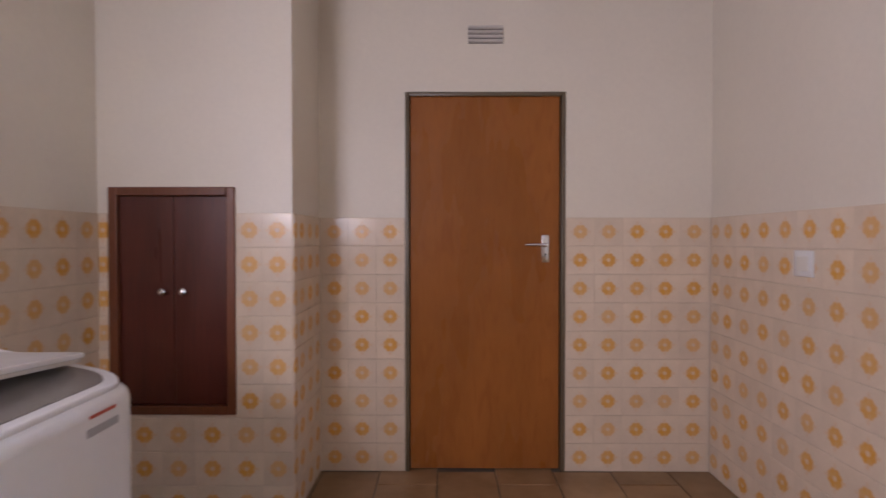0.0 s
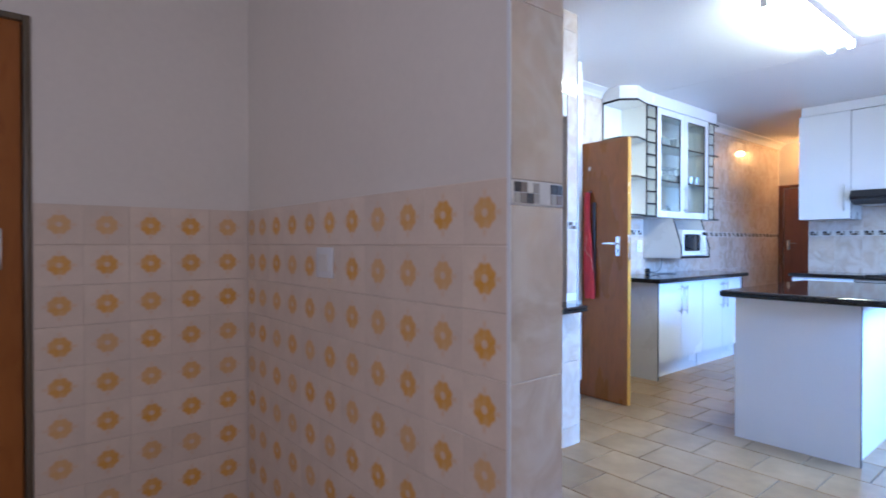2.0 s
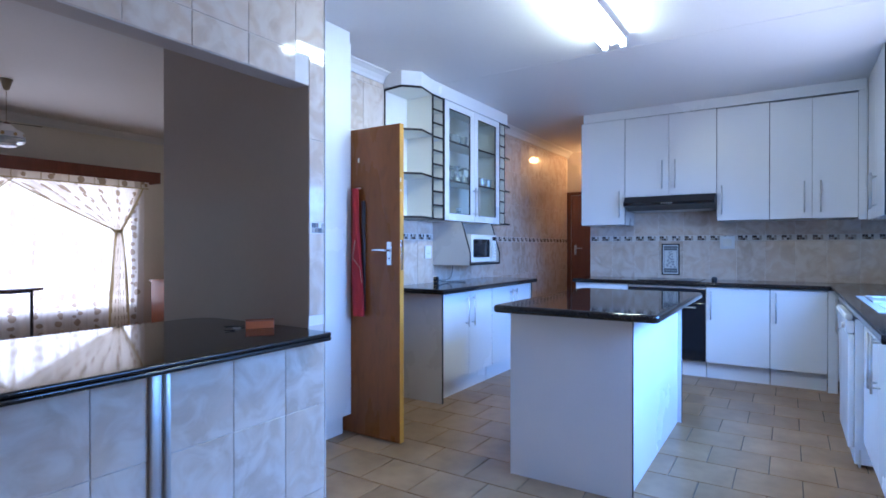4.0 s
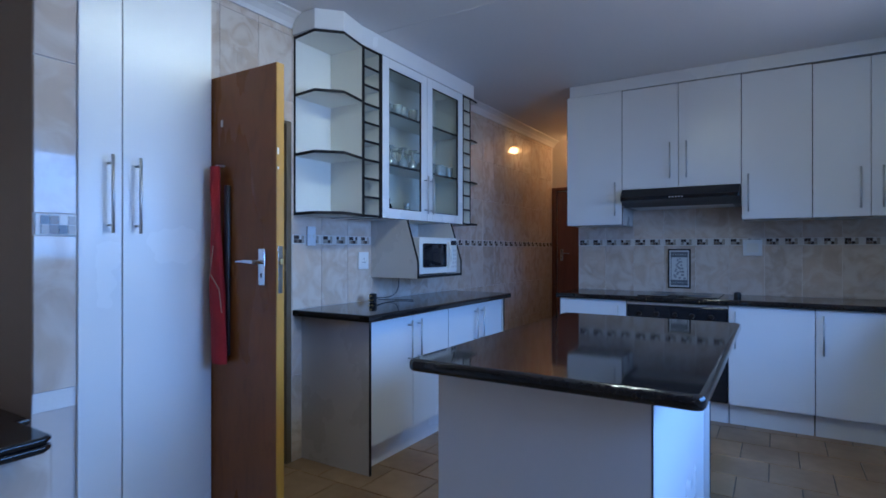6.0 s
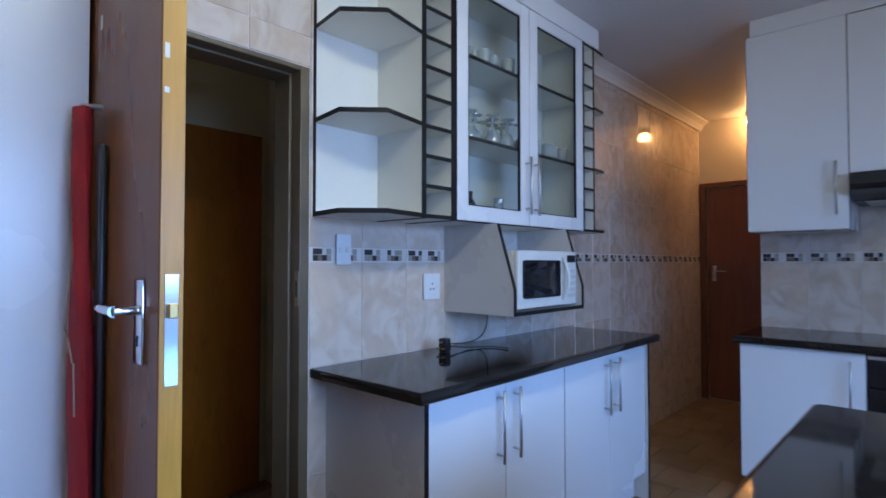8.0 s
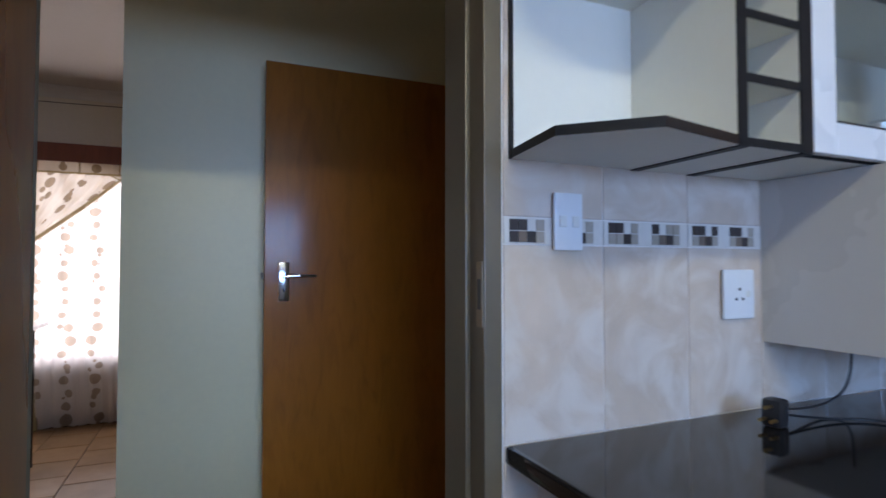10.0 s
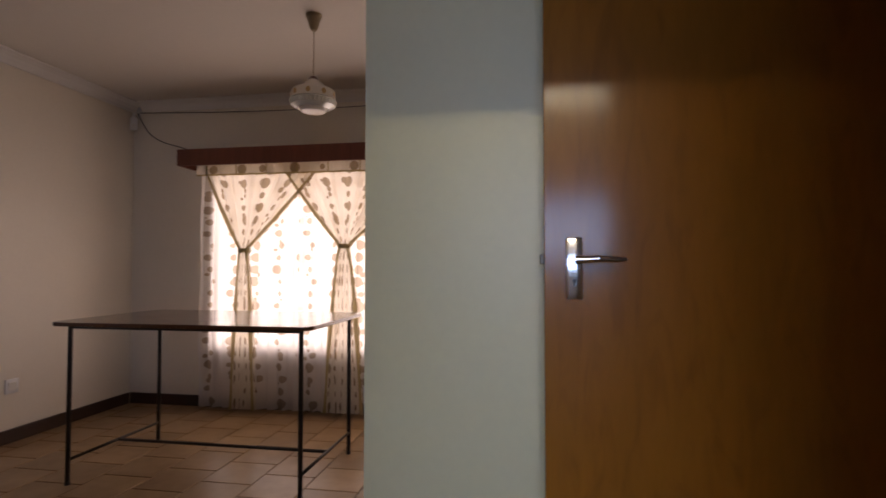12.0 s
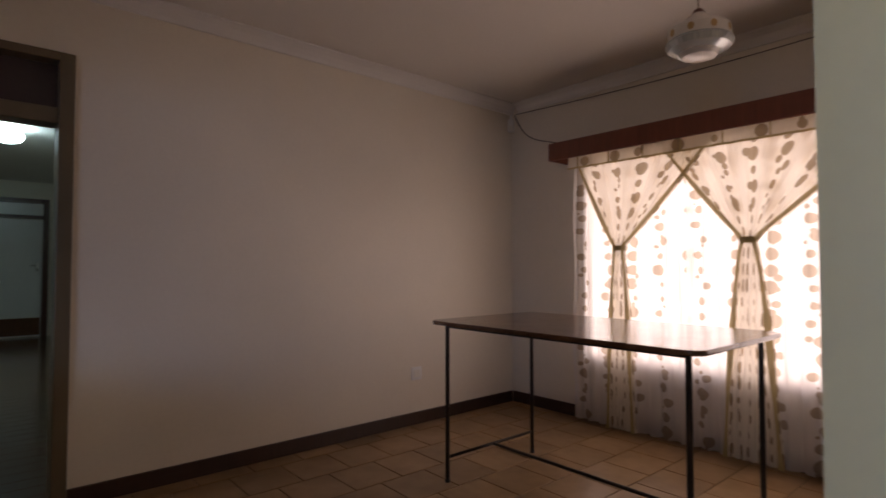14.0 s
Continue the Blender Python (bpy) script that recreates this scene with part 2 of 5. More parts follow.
M_WALL = surf("wall_paint", (0.78, 0.72, 0.62), rough=0.42, var=0.04, scale=1.2, grain=45, bump=0.12, depth=0.003)
# Wall paint with the tube light's olive cast put into its colour.
M_PIER = surf("tube_tinted_wall_paint", (0.64, 0.605, 0.40), rough=0.42, var=0.04, scale=1.2, grain=45, bump=0.12, depth=0.003)
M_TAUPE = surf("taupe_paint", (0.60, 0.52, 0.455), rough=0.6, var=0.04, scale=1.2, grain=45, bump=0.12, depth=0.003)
M_CEIL = surf("ceiling_paint", (0.72, 0.70, 0.70), rough=0.46, var=0.025, scale=0.8, grain=30, bump=0.04)
M_CEILD = surf("dining_ceiling_paint", (0.70, 0.66, 0.62), rough=0.6, var=0.03, scale=0.8, grain=30, bump=0.04)
M_CORNICE = surf("cornice_plaster", (0.74, 0.72, 0.70), rough=0.55, var=0.03)
M_KGROUT = surf("pale_grout", (0.80, 0.76, 0.71), rough=0.85, var=0.06, grain=120)
M_GROUT = surf("grout", (0.72, 0.61, 0.49), rough=0.85, var=0.1, grain=120)
M_FGROUT = surf("floor_grout", (0.16, 0.13, 0.10), rough=0.9, var=0.2, grain=120)
M_FLOWER = flower_tile()
M_VEIN = veined_tile()
M_FLOOR = surf("floor_tile_glaze", (0.270, 0.157, 0.070), rough=0.30, var=0.15, scale=4.5, grain=16, bump=0.012, per=0.13, warm=(0.345, 0.222, 0.118), spec=0.35, rvar=0.02)
each_tile(M_FLOOR)
M_MOS = [surf("mosaic_dark", (0.07, 0.055, 0.05), 0.2, var=0.2, per=0.1), surf("mosaic_brown", (0.22, 0.16, 0.12), 0.25, var=0.2, per=0.1),
         surf("mosaic_grey", (0.43, 0.37, 0.30), 0.25, var=0.15, per=0.1), surf("mosaic_cream", (0.74, 0.69, 0.62), 0.25, var=0.08, per=0.05)]
M_DOOR = wood("orange_door_veneer", (0.33, 0.118, 0.026), (0.24, 0.074, 0.015), rough=0.28, coat=0.0, stretch=(2.2, 2.2, 0.5), spec=0.20)
# Same varnish as M_DOOR, its base darkened for the shade on door 3.
M_DOORG = wood("glossy_shaded_door_veneer", (0.275, 0.098, 0.010), (0.185, 0.060, 0.007), rough=0.40, coat=0.50, stretch=(2.2, 2.2, 0.5), spec=0.12)
M_DOORG.node_tree.nodes["Principled BSDF"].inputs["Coat Roughness"].default_value = 0.15
M_DOORB = wood("brown_door_veneer", (0.235, 0.082, 0.018), (0.155, 0.050, 0.011), rough=0.28, coat=0.0, stretch=(2.2, 2.2, 0.5), spec=0.25)
M_DOOR_EDGE = wood("pale_door_edge", (0.54, 0.275, 0.03), (0.42, 0.19, 0.02), rough=0.45)
M_HATCH = wood("dark_mahogany", (0.085, 0.018, 0.010), (0.045, 0.010, 0.007), rough=0.3)
M_HATCHF = wood("mahogany_frame", (0.16, 0.05, 0.018), (0.09, 0.025, 0.010), rough=0.35)
M_PELMET = wood("red_brown_pelmet", (0.20, 0.055, 0.028), (0.13, 0.035, 0.018), rough=0.4)
M_SIDE = wood("red_brown_veneer", (0.24, 0.08, 0.04), (0.15, 0.045, 0.025), rough=0.3)
M_SKIRT = wood("dark_skirting", (0.045, 0.022, 0.014), (0.03, 0.014, 0.01), rough=0.45)
M_STEELF = surf("olive_brown_enamel", (0.135, 0.105, 0.065), rough=0.36, var=0.08, scale=4, bump=0.04)
M_MEL = surf("white_melamine", (0.80, 0.80, 0.80), rough=0.27, var=0.008, scale=2, grain=80, bump=0.008, spec=0.5, rvar=0.015)
M_CARC = surf("cream_carcass", (0.76, 0.755, 0.69), rough=0.4, var=0.02)
M_GREYM = surf("grey_white_panel", (0.60, 0.575, 0.54), rough=0.28, var=0.02, bump=0.02)
M_MATT = surf("matt_white_panel", (0.68, 0.67, 0.67), rough=0.5, var=0.02, bump=0.02)
M_BLACK = surf("black_edging", (0.012, 0.011, 0.011), rough=0.5, var=0.1, spec=0.25)
M_GRAN = surf("black_granite", (0.016, 0.013, 0.012), rough=0.055, var=0.25, scale=60, grain=420, bump=0.0, spec=0.5, rvar=0.01, warm=(0.020, 0.017, 0.016))
M_CHROME = surf("chrome", (0.72, 0.73, 0.75), rough=0.14, metal=1.0, var=0.03, bump=0.0)
M_STEEL = surf("brushed_steel", (0.62, 0.62, 0.61), rough=0.42, metal=1.0, var=0.05, bump=0.02)
M_PLAST = surf("white_plastic", (0.78, 0.78, 0.77), rough=0.3, var=0.02)
M_CREAMP = surf("cream_plastic", (0.76, 0.74, 0.68), rough=0.3, var=0.02)
M_DARKP = surf("black_plastic", (0.02, 0.02, 0.022), rough=0.35, var=0.1)
M_DGLASS = surf("dark_glass", (0.012, 0.012, 0.015), rough=0.05, var=0.1, bump=0.0)
M_TRANSOM = surf("dark_transom_glass", (0.075, 0.055, 0.052), rough=0.12, var=0.1, bump=0.0)
M_RED = surf("red_fabric", (0.34, 0.009, 0.011), rough=0.75, var=0.18, scale=8, grain=200, bump=0.25)
M_ENAM = surf("white_enamel", (0.80, 0.80, 0.81), rough=0.22, var=0.02, bump=0.02)
M_TUBE = surf("black_tube_steel", (0.03, 0.022, 0.018), rough=0.35, metal=0.4, var=0.2)
M_TABLE = wood("brown_laminate", (0.14, 0.065, 0.035), (0.09, 0.04, 0.02), rough=0.16, coat=0.3, lift=0.0)
M_ORANGE = surf("orange_card", (0.62, 0.15, 0.04), rough=0.5, var=0.1, scale=20)
M_BRASS = surf("brass", (0.55, 0.38, 0.15), rough=0.3, metal=1.0)
M_ROSE = surf("dull_bronze", (0.30, 0.24, 0.16), rough=0.45, metal=0.3, var=0.1)
M_PAPER = surf("picture_paper", (0.66, 0.66, 0.64), rough=0.6, var=0.05)
M_INK = surf("grey_ink", (0.16, 0.17, 0.18), rough=0.6, var=0.2, scale=30)
M_INKL = surf("pale_ink", (0.34, 0.35, 0.36), rough=0.6, var=0.2, scale=30)
M_GLASS = glass("clear_glass")
M_FROST = glass("smoky_cabinet_glass", (0.90, 0.93, 0.92), 0.01)
# White mixed in and extra shine paint bright glints on the glassware.
M_TUMBLER = glass("drinking_glass", (0.93, 0.97, 0.965), 0.06, 0.34, 0.30)
M_LAMPG = surf("milk_glass", (0.78, 0.74, 0.68), rough=0.15, var=0.03)
M_VOILE = curtain_cloth("cream_dotted_voile", (0.88, 0.82, 0.71), (0.32, 0.23, 0.13), 0.12, 0.25, 0.46)
M_HEM = curtain_cloth("olive_hem_cloth", (0.52, 0.42, 0.22), (0.50, 0.40, 0.21), 0.04, 0.25, 0.35)
M_SHEER = curtain_cloth("white_dotted_sheer", (0.94, 0.90, 0.88), (0.40, 0.31, 0.23), 0.20, 0.215)
M_GROUND = surf("dry_ground", (0.50, 0.46, 0.40), rough=0.95, var=0.25, scale=0.6, grain=12, bump=0.4, depth=0.02)
M_TUBEGLOW = glow("fluorescent_glow", (0.98, 1.0, 0.68), 84.0)
M_WARMGLOW = glow("warm_bulb_glow", (1.0, 0.50, 0.14), 75.0)
M_GLOBEGLOW = glow("cool_globe_glow", (0.52, 0.93, 1.0), 62.0)


# ---- building helpers ----
def box(bm, x0, x1, y0, y1, z0, z1, r=0.0, seg=2, mat=0):
    """A box between the corners, its edges rounded by r."""
    made = bmesh.ops.create_cube(bm, size=1.0)["verts"]
    bmesh.ops.transform(bm, matrix=Matrix.Translation(((x0 + x1) / 2, (y0 + y1) / 2, (z0 + z1) / 2)) @ Matrix.Diagonal((x1 - x0, y1 - y0, z1 - z0, 1)), verts=made)
    faces = {f for v in made for f in v.link_faces}
    for f in faces:
        f.material_index = mat
    if r > 0:
        bmesh.ops.bevel(bm, geom=list({e for v in made for e in v.link_edges}), offset=r, segments=seg, affect="EDGES", profile=0.5)
    return bm


def rod(bm, a, b, r, n=12, r2=None, cap=True):
    """A round bar from a to b."""
    a, b = Vector(a), Vector(b)
    d = b - a
    m = Matrix.Translation((a + b) / 2) @ d.to_track_quat("Z", "Y").to_matrix().to_4x4()
    bmesh.ops.create_cone(bm, cap_ends=cap, segments=n, radius1=r, radius2=r if r2 is None else r2, depth=d.length, matrix=m)
    return bm


def swept(bm, points, r, n=10):
    """A round bar bent along the points, in a plane of constant x."""
    rings = []
    for k, p in enumerate(points):
        d = Vector(points[min(k + 1, len(points) - 1)]) - Vector(points[max(k - 1, 0)])
        side = Vector((1, 0, 0))
        up = d.normalized().cross(side)
        rings.append([bm.verts.new(Vector(p) + r * (math.cos(2 * math.pi * j / n) * side + math.sin(2 * math.pi * j / n) * up)) for j in range(n)])
    for lo, hi in zip(rings, rings[1:]):
        for j in range(n):
            bm.faces.new((lo[j], lo[(j + 1) % n], hi[(j + 1) % n], hi[j]))
    bm.faces.new(rings[0])
    bm.faces.new(list(reversed(rings[-1])))
    return bm


def lathe(bm, profile, n=24, at=(0, 0, 0)):
    """A turned shape from (radius, height) pairs round z."""
    rings = []
    for r, z in profile:
        rings.append([bm.verts.new((at[0] + r * math.cos(2 * math.pi * k / n), at[1] + r * math.sin(2 * math.pi * k / n), at[2] + z)) for k in range(n)])
    for lo, hi in zip(rings, rings[1:]):
        for k in range(n):
            bm.faces.new((lo[k], lo[(k + 1) % n], hi[(k + 1) % n], hi[k]))
    if profile[0][0] > 1e-4:
        bm.faces.new(list(reversed(rings[0])))
    if profile[-1][0] > 1e-4:
        bm.faces.new(rings[-1])
    return bm


def prism(bm, outline, z0, z1, r=0.0, axis="z"):
    """A flat plate from its outline, between two heights along the axis."""
    put = {"z": lambda a, b, h: (a, b, h), "x": lambda a, b, h: (h, a, b), "y": lambda a, b, h: (a, h, b)}[axis]
    lo = [bm.verts.new(put(a, b, z0)) for a, b in outline]
    hi = [bm.verts.new(put(a, b, z1)) for a, b in outline]
    n = len(outline)
    made = [bm.faces.new(list(reversed(lo))), bm.faces.new(hi)]
    for k in range(n):
        made.append(bm.faces.new((lo[k], lo[(k + 1) % n], hi[(k + 1) % n], hi[k])))
    bmesh.ops.recalc_face_normals(bm, faces=made)
    if r > 0:
        edges = [e for e in made[1].edges] + [e for e in made[0].edges]
        bmesh.ops.bevel(bm, geom=edges, offset=r, segments=3, affect="EDGES", profile=0.5)
    return bm


def mesh_of(name, bm, mats, smooth=False):
    me = bpy.data.meshes.new(name)
    bmesh.ops.recalc_face_normals(bm, faces=bm.faces[:])
    bm.to_mesh(me)
    bm.free()
    for m in mats if isinstance(mats, (list, tuple)) else (mats,):
        me.materials.append(m)
    if smooth:
        me.shade_smooth()
        me.set_sharp_from_angle(angle=radians(35))
        for p in me.polygons:
            if len(p.vertices) > 4 or p.area > 0.06:
                p.use_smooth = False
    return me


def part(name, bm, mat, parent, label="", smooth=False):
    ob = new(name, mesh_of(name, bm, mat, smooth))
    ob.parent = parent
    return tagged(ob, label)


def thing(name, label, category, at=(0, 0, 0), rz=0.0, group=""):
    ob = new(name)
    ob.matrix_world = pose(*at, 0, 0, rz)
    ob.empty_display_size = 0.1
    return tagged(ob, label, category, group)


def single(name, bm, mat, label, category, at=(0, 0, 0), rz=0.0, smooth=False, group=""):
    """A thing that is one plain mesh."""
    ob = new(name, mesh_of(name, bm, mat, smooth))
    ob.matrix_world = pose(*at, 0, 0, rz)
    return tagged(ob, label, category, group)


def setting(name, bm, mat, label, category="wall", smooth=False):
    return tagged(new(name, mesh_of(name, bm, mat, smooth)), label, category, "", "structure")


def boxes(*rows):
    bm = bmesh.new()
    for row in rows:
        box(bm, *row)
    return bm


def wall_x(x0, x1, y0, y1, z1, holes=(), z0=0.0):
    """A wall that runs along x, with rectangular openings (x0, x1, z0, z1)."""
    bm = bmesh.new()
    at = x0
    for a, b, lo, hi in sorted(holes):
        if a > at:
            box(bm, at, a, y0, y1, z0, z1)
        if lo > z0:
            box(bm, a, b, y0, y1, z0, lo)
        if hi < z1:
            box(bm, a, b, y0, y1, hi, z1)
        at = b
    if at < x1:
        box(bm, at, x1, y0, y1, z0, z1)
    return bm


def wall_y(x0, x1, y0, y1, z1, holes=(), z0=0.0):
    bm = wall_x(y0, y1, -x1, -x0, z1, holes, z0)
    bmesh.ops.rotate(bm, matrix=Matrix.Rotation(radians(90), 3, "Z"), verts=bm.verts)
    return bm


H = 2.70

# ---- setting: floor, walls, ceilings ----
setting("ground", boxes((-400, 400, -400, 400, -0.40, -0.30)), M_GROUND, "dry bare ground outside the house", "ground")
floor = setting("floor", boxes((-1.87, 1.595, -1.75, 3.137, -0.299, -0.006), (1.595, 7.7, -0.35, 3.137, -0.299, -0.006), (7.7, 9.5, 2.5, 3.72, -0.299, -0.006),
                                (0.81, 7.7, 3.137, 3.72, -0.299, -0.006), (0.81, 6.15, 3.72, 7.936, -0.299, -0.006), (-7.75, 0.81, 3.137, 5.65, -0.299, -0.006)), M_FGROUT, "tiled floor with dark recessed joints", "floor")
setting("ceiling_kitchen", boxes((-1.87, 1.595, -1.75, 3.137, H, H + 0.1), (1.595, 7.7, -0.35, 3.137, H, H + 0.1), (7.7, 9.5, 2.5, 3.72, H, H + 0.1), (0.81, 7.7, 3.137, 3.645, H, H + 0.1)), M_CEIL, "smooth white painted ceiling", "ceiling")
setting("ceiling_dining", boxes((0.81, 7.7, 3.645, 3.72, H, H + 0.1), (0.81, 6.15, 3.72, 7.936, H, H + 0.1), (-7.75, 0.81, 3.137, 5.65, H, H + 0.1)), M_CEILD, "plain off-white ceiling", "ceiling")
HATCH_Y, COL_X, BACK_Y, LEFT_X = 2.47, -0.845, 2.985, -1.72
wall_door = setting("wall_scullery_back", wall_x(COL_X, 1.275, BACK_Y, 3.135, H, [(-0.38, 0.487, 0, 2.06)]), M_WALL, "cream wall, flower tiles below")
wall_hatch = setting("wall_hatch", wall_x(LEFT_X, COL_X, HATCH_Y, 3.135, H, [(-1.667, -1.10, 0.477, 1.498)]), M_WALL, "cream wall around a small cupboard")
wall_left = setting("wall_scullery_left", wall_y(LEFT_X - 0.15, LEFT_X, -1.75, 3.135, H, [(-1.3, -0.1, 1.42, 2.12)]), M_WALL, "cream wall, flower tiles below")
wall_right = setting("wall_scullery_right", wall_y(1.275, 1.445, 1.344, 3.135, H), M_WALL, "cream partition wall, flower tiles below")
setting("wall_scullery_south", wall_x(LEFT_X, 1.595, -1.75, -1.6, H), M_WALL, "plain cream wall")
setting("wall_step", wall_y(1.445, 1.595, -1.6, 0.25, H), M_WALL, "plain cream wall")
wall_south = setting("wall_kitchen_south", wall_x(1.595, 7.7, -0.35, -0.2, H, [(3.4, 6.1, 1.05, 2.10)]), M_WALL, "kitchen wall with a wide window above the sink")
wall_east = setting("wall_kitchen_east", wall_y(7.55, 7.7, -0.2, 2.65, H), M_WALL, "tiled kitchen wall behind the stove")
setting("wall_passage_south", wall_x(7.7, 9.35, 2.5, 2.65, H), M_WALL, "plain passage wall")
setting("wall_passage_end", wall_y(9.35, 9.5, 2.5, 3.72, H), M_WALL, "passage end wall")
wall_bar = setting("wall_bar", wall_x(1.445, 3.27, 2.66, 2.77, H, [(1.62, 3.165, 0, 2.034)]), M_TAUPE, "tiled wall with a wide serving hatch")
bar_base = setting("bar_base_wall", boxes((1.445, 3.165, 2.56, 2.77, 0, 0.825)), M_KGROUT, "low tiled wall below the bar top")
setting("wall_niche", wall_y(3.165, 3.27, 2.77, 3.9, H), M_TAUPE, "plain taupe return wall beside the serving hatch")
wall_north = setting("wall_kitchen_north", wall_x(3.27, 9.35, 3.57, 3.72, H, [(3.993, 4.855, 0, 2.06)]), M_WALL, "tiled kitchen wall with an open doorway")
setting("wall_dining_left", wall_y(0.743, 0.893, 3.135, 7.766, H, [(3.45, 4.402, 0, 2.306)]), M_WALL, "plain cream dining room wall")
wall_window = setting("wall_dining_window", wall_x(0.743, 6.15, 7.766, 7.936, H, [(1.75, 5.0, 0.5, 2.03)]), M_WALL, "cream wall with a wide curtained window")
setting("wall_pier", wall_x(4.02, 6.0, 4.85, 5.0, H), M_PIER, "painted wall end behind an open door, the tube light's olive cast in its colour")
setting("wall_lobby_right", wall_y(5.40, 5.55, 3.72, 4.85, H), M_WALL, "lobby side wall")
setting("wall_dining_right", wall_y(6.0, 6.15, 5.0, 7.766, H), M_WALL, "plain dining room wall")
setting("wall_lounge", boxes((-8, 0.743, 5.5, 5.65, 0, H), (-8, 0.743, 3.137, 3.25, 0, H), (-7.75, -7.6, 3.25, 5.5, 0, H)), M_WALL, "plain wall of the room beyond")


# ---- doors and frames ----
def lever(leaf, x, side, z=1.225, y=0.0, out=-1):
    """A chrome back plate with a lever and a keyhole on one face of a leaf; side is the way the lever points."""
    bm = box(bmesh.new(), x - 0.020, x + 0.020, *sorted((y, y + out * 0.007)), z - 0.095, z + 0.055, 0.003)
    plate = part("handle_plate", bm, M_CHROME, leaf, "chrome handle plate", True)
    bm = rod(bmesh.new(), (x, y, z), (x, y + out * 0.045, z), 0.009)
    rod(bm, (x, y + out * 0.045, z), (x + side * 0.055, y + out * 0.050, z + 0.003), 0.010, r2=0.008)
    rod(bm, (x + side * 0.055, y + out * 0.050, z + 0.003), (x + side * 0.115, y + out * 0.040, z + 0.001), 0.008, r2=0.005)
    part("lever", bm, M_CHROME, plate, "", True)
    bm = rod(bmesh.new(), (x, y + out * 0.006, z - 0.050), (x, y + out * 0.0085, z - 0.050), 0.005)
    box(bm, x - 0.0025, x + 0.0025, *sorted((y + out * 0.006, y + out * 0.0085)), z - 0.064, z - 0.050)
    part("keyhole", bm, M_DARKP, plate)


def door(name, label, at, rz, width, handle_x, side, height=2.03, mat=None, edge=False, both=False):
    """A flush veneered door leaf: local x runs from the hinges, the front faces -y."""
    d = thing(name, label, "door", at, rz)
    leaf = part("leaf", boxes((0, width, 0, 0.040, 0, height, 0.002)), mat or M_DOOR, d)
    lever(leaf, handle_x, side)
    if both:
        lever(leaf, handle_x, side, y=0.040, out=1)
    if edge:
        strip = part("edge_strip", boxes((width + 0.0005, width + 0.004, 0.001, 0.039, 0, height)), M_DOOR_EDGE, leaf, "pale scuffed lipping on the door edge")
        lock = part("lock_plate", boxes((width + 0.004, width + 0.006, 0.008, 0.031, 1.10, 1.29, 0.0008)), M_CHROME, leaf, "steel lock plate with a latch")
        part("latch", boxes((width + 0.006, width + 0.016, 0.012, 0.027, 1.215, 1.240, 0.002)), M_BRASS, leaf)
    if edge:
        part("thumb_turn", rod(rod(bmesh.new(), (handle_x, 0.040, 1.225), (handle_x, 0.046, 1.225), 0.020, 16), (handle_x, 0.046, 1.225), (handle_x, 0.062, 1.225), 0.008), M_CHROME, leaf, "small chrome turn knob", True)
    for z in (0.25, 1.78):
        part("hinge", rod(bmesh.new(), (-0.004, 0.036, z), (-0.004, 0.036, z + 0.09), 0.006), M_STEEL, d)
    return d


def steel_frame(name, x0, x1, y0, y1, head, label, face=0.022, top=None):
    """A pressed steel door frame with a rebate, in an opening of a wall along x."""
    bm, top = bmesh.new(), top or face
    for a, b, s in ((x0, x0 + face, 1), (x1 - face, x1, -1)):
        box(bm, a, b, y0 - 0.008, y1 + 0.008, 0, head, 0.003)
        lip = (b, b + 0.012) if s > 0 else (a - 0.012, a)
        box(bm, *lip, y0 + 0.052, y1 + 0.008, 0, head - top, 0.002)
    box(bm, x0 + face, x1 - face, y0 - 0.008, y1 + 0.008, head - top, head, 0.003)
    box(bm, x0 + face + 0.012, x1 - face - 0.012, y0 + 0.052, y1 + 0.008, head - top - 0.008, head - top, 0.002)
    return setting(name, bm, M_STEELF, label, "door frame", True)


steel_frame("door_frame_1", -0.379, 0.486, BACK_Y, 3.135, 2.058, "brown enamelled steel door frame")
door("door_1", "closed orange-brown veneered flush door in a steel frame", (-0.354, 3.000, 0.008), 0, 0.812, 0.735, -1)
frame2 = steel_frame("door_frame_2", 3.995, 4.853, 3.57, 3.72, 2.058, "olive-brown steel frame of the open doorway", 0.040, 0.018)
strike = part("strike_plate", boxes((4.8105, 4.8135, 3.566, 3.592, 1.155, 1.285, 0.001)), M_ROSE, frame2, "worn steel strike plate")
part("strike_slot", boxes((4.8095, 4.8102, 3.572, 3.586, 1.19, 1.25)), M_DARKP, strike)
door("door_2", "open orange-brown veneered door standing into the kitchen", (4.045, 3.556, 0.008), -90, 0.779, 0.700, -1, edge=True, mat=M_DOORB)
door("door_3", "glossy orange-brown door, darkened for shade, standing open by a pale wall", (5.311, 4.800, 0.010), 180, 0.806, 0.735, -1, height=2.052, both=True, mat=M_DOORG)
for leaf in [o for o in bpy.data.objects if o.name.startswith("leaf") and o.parent.name == "door_2"]:
    part("sticker", boxes((0.432, 0.446, -0.0012, -0.0002, 1.808, 1.838, 0.0004)), M_CREAMP, leaf, "small pale worn sticker")
    for z, h in ((1.66, 0.026), (1.60, 0.010)):
        part("paint_chip", boxes((0.7832, 0.7838, 0.004, 0.012, z, z + h, 0.0002)), M_CREAMP, leaf, "pale chip in the varnish")
for leaf in [o for o in bpy.data.objects if o.name.startswith("leaf") and o.parent.name == "door_3"]:
    part("latch", boxes((0.806, 0.816, 0.012, 0.028, 1.215, 1.240, 0.002)), M_STEELF, leaf)
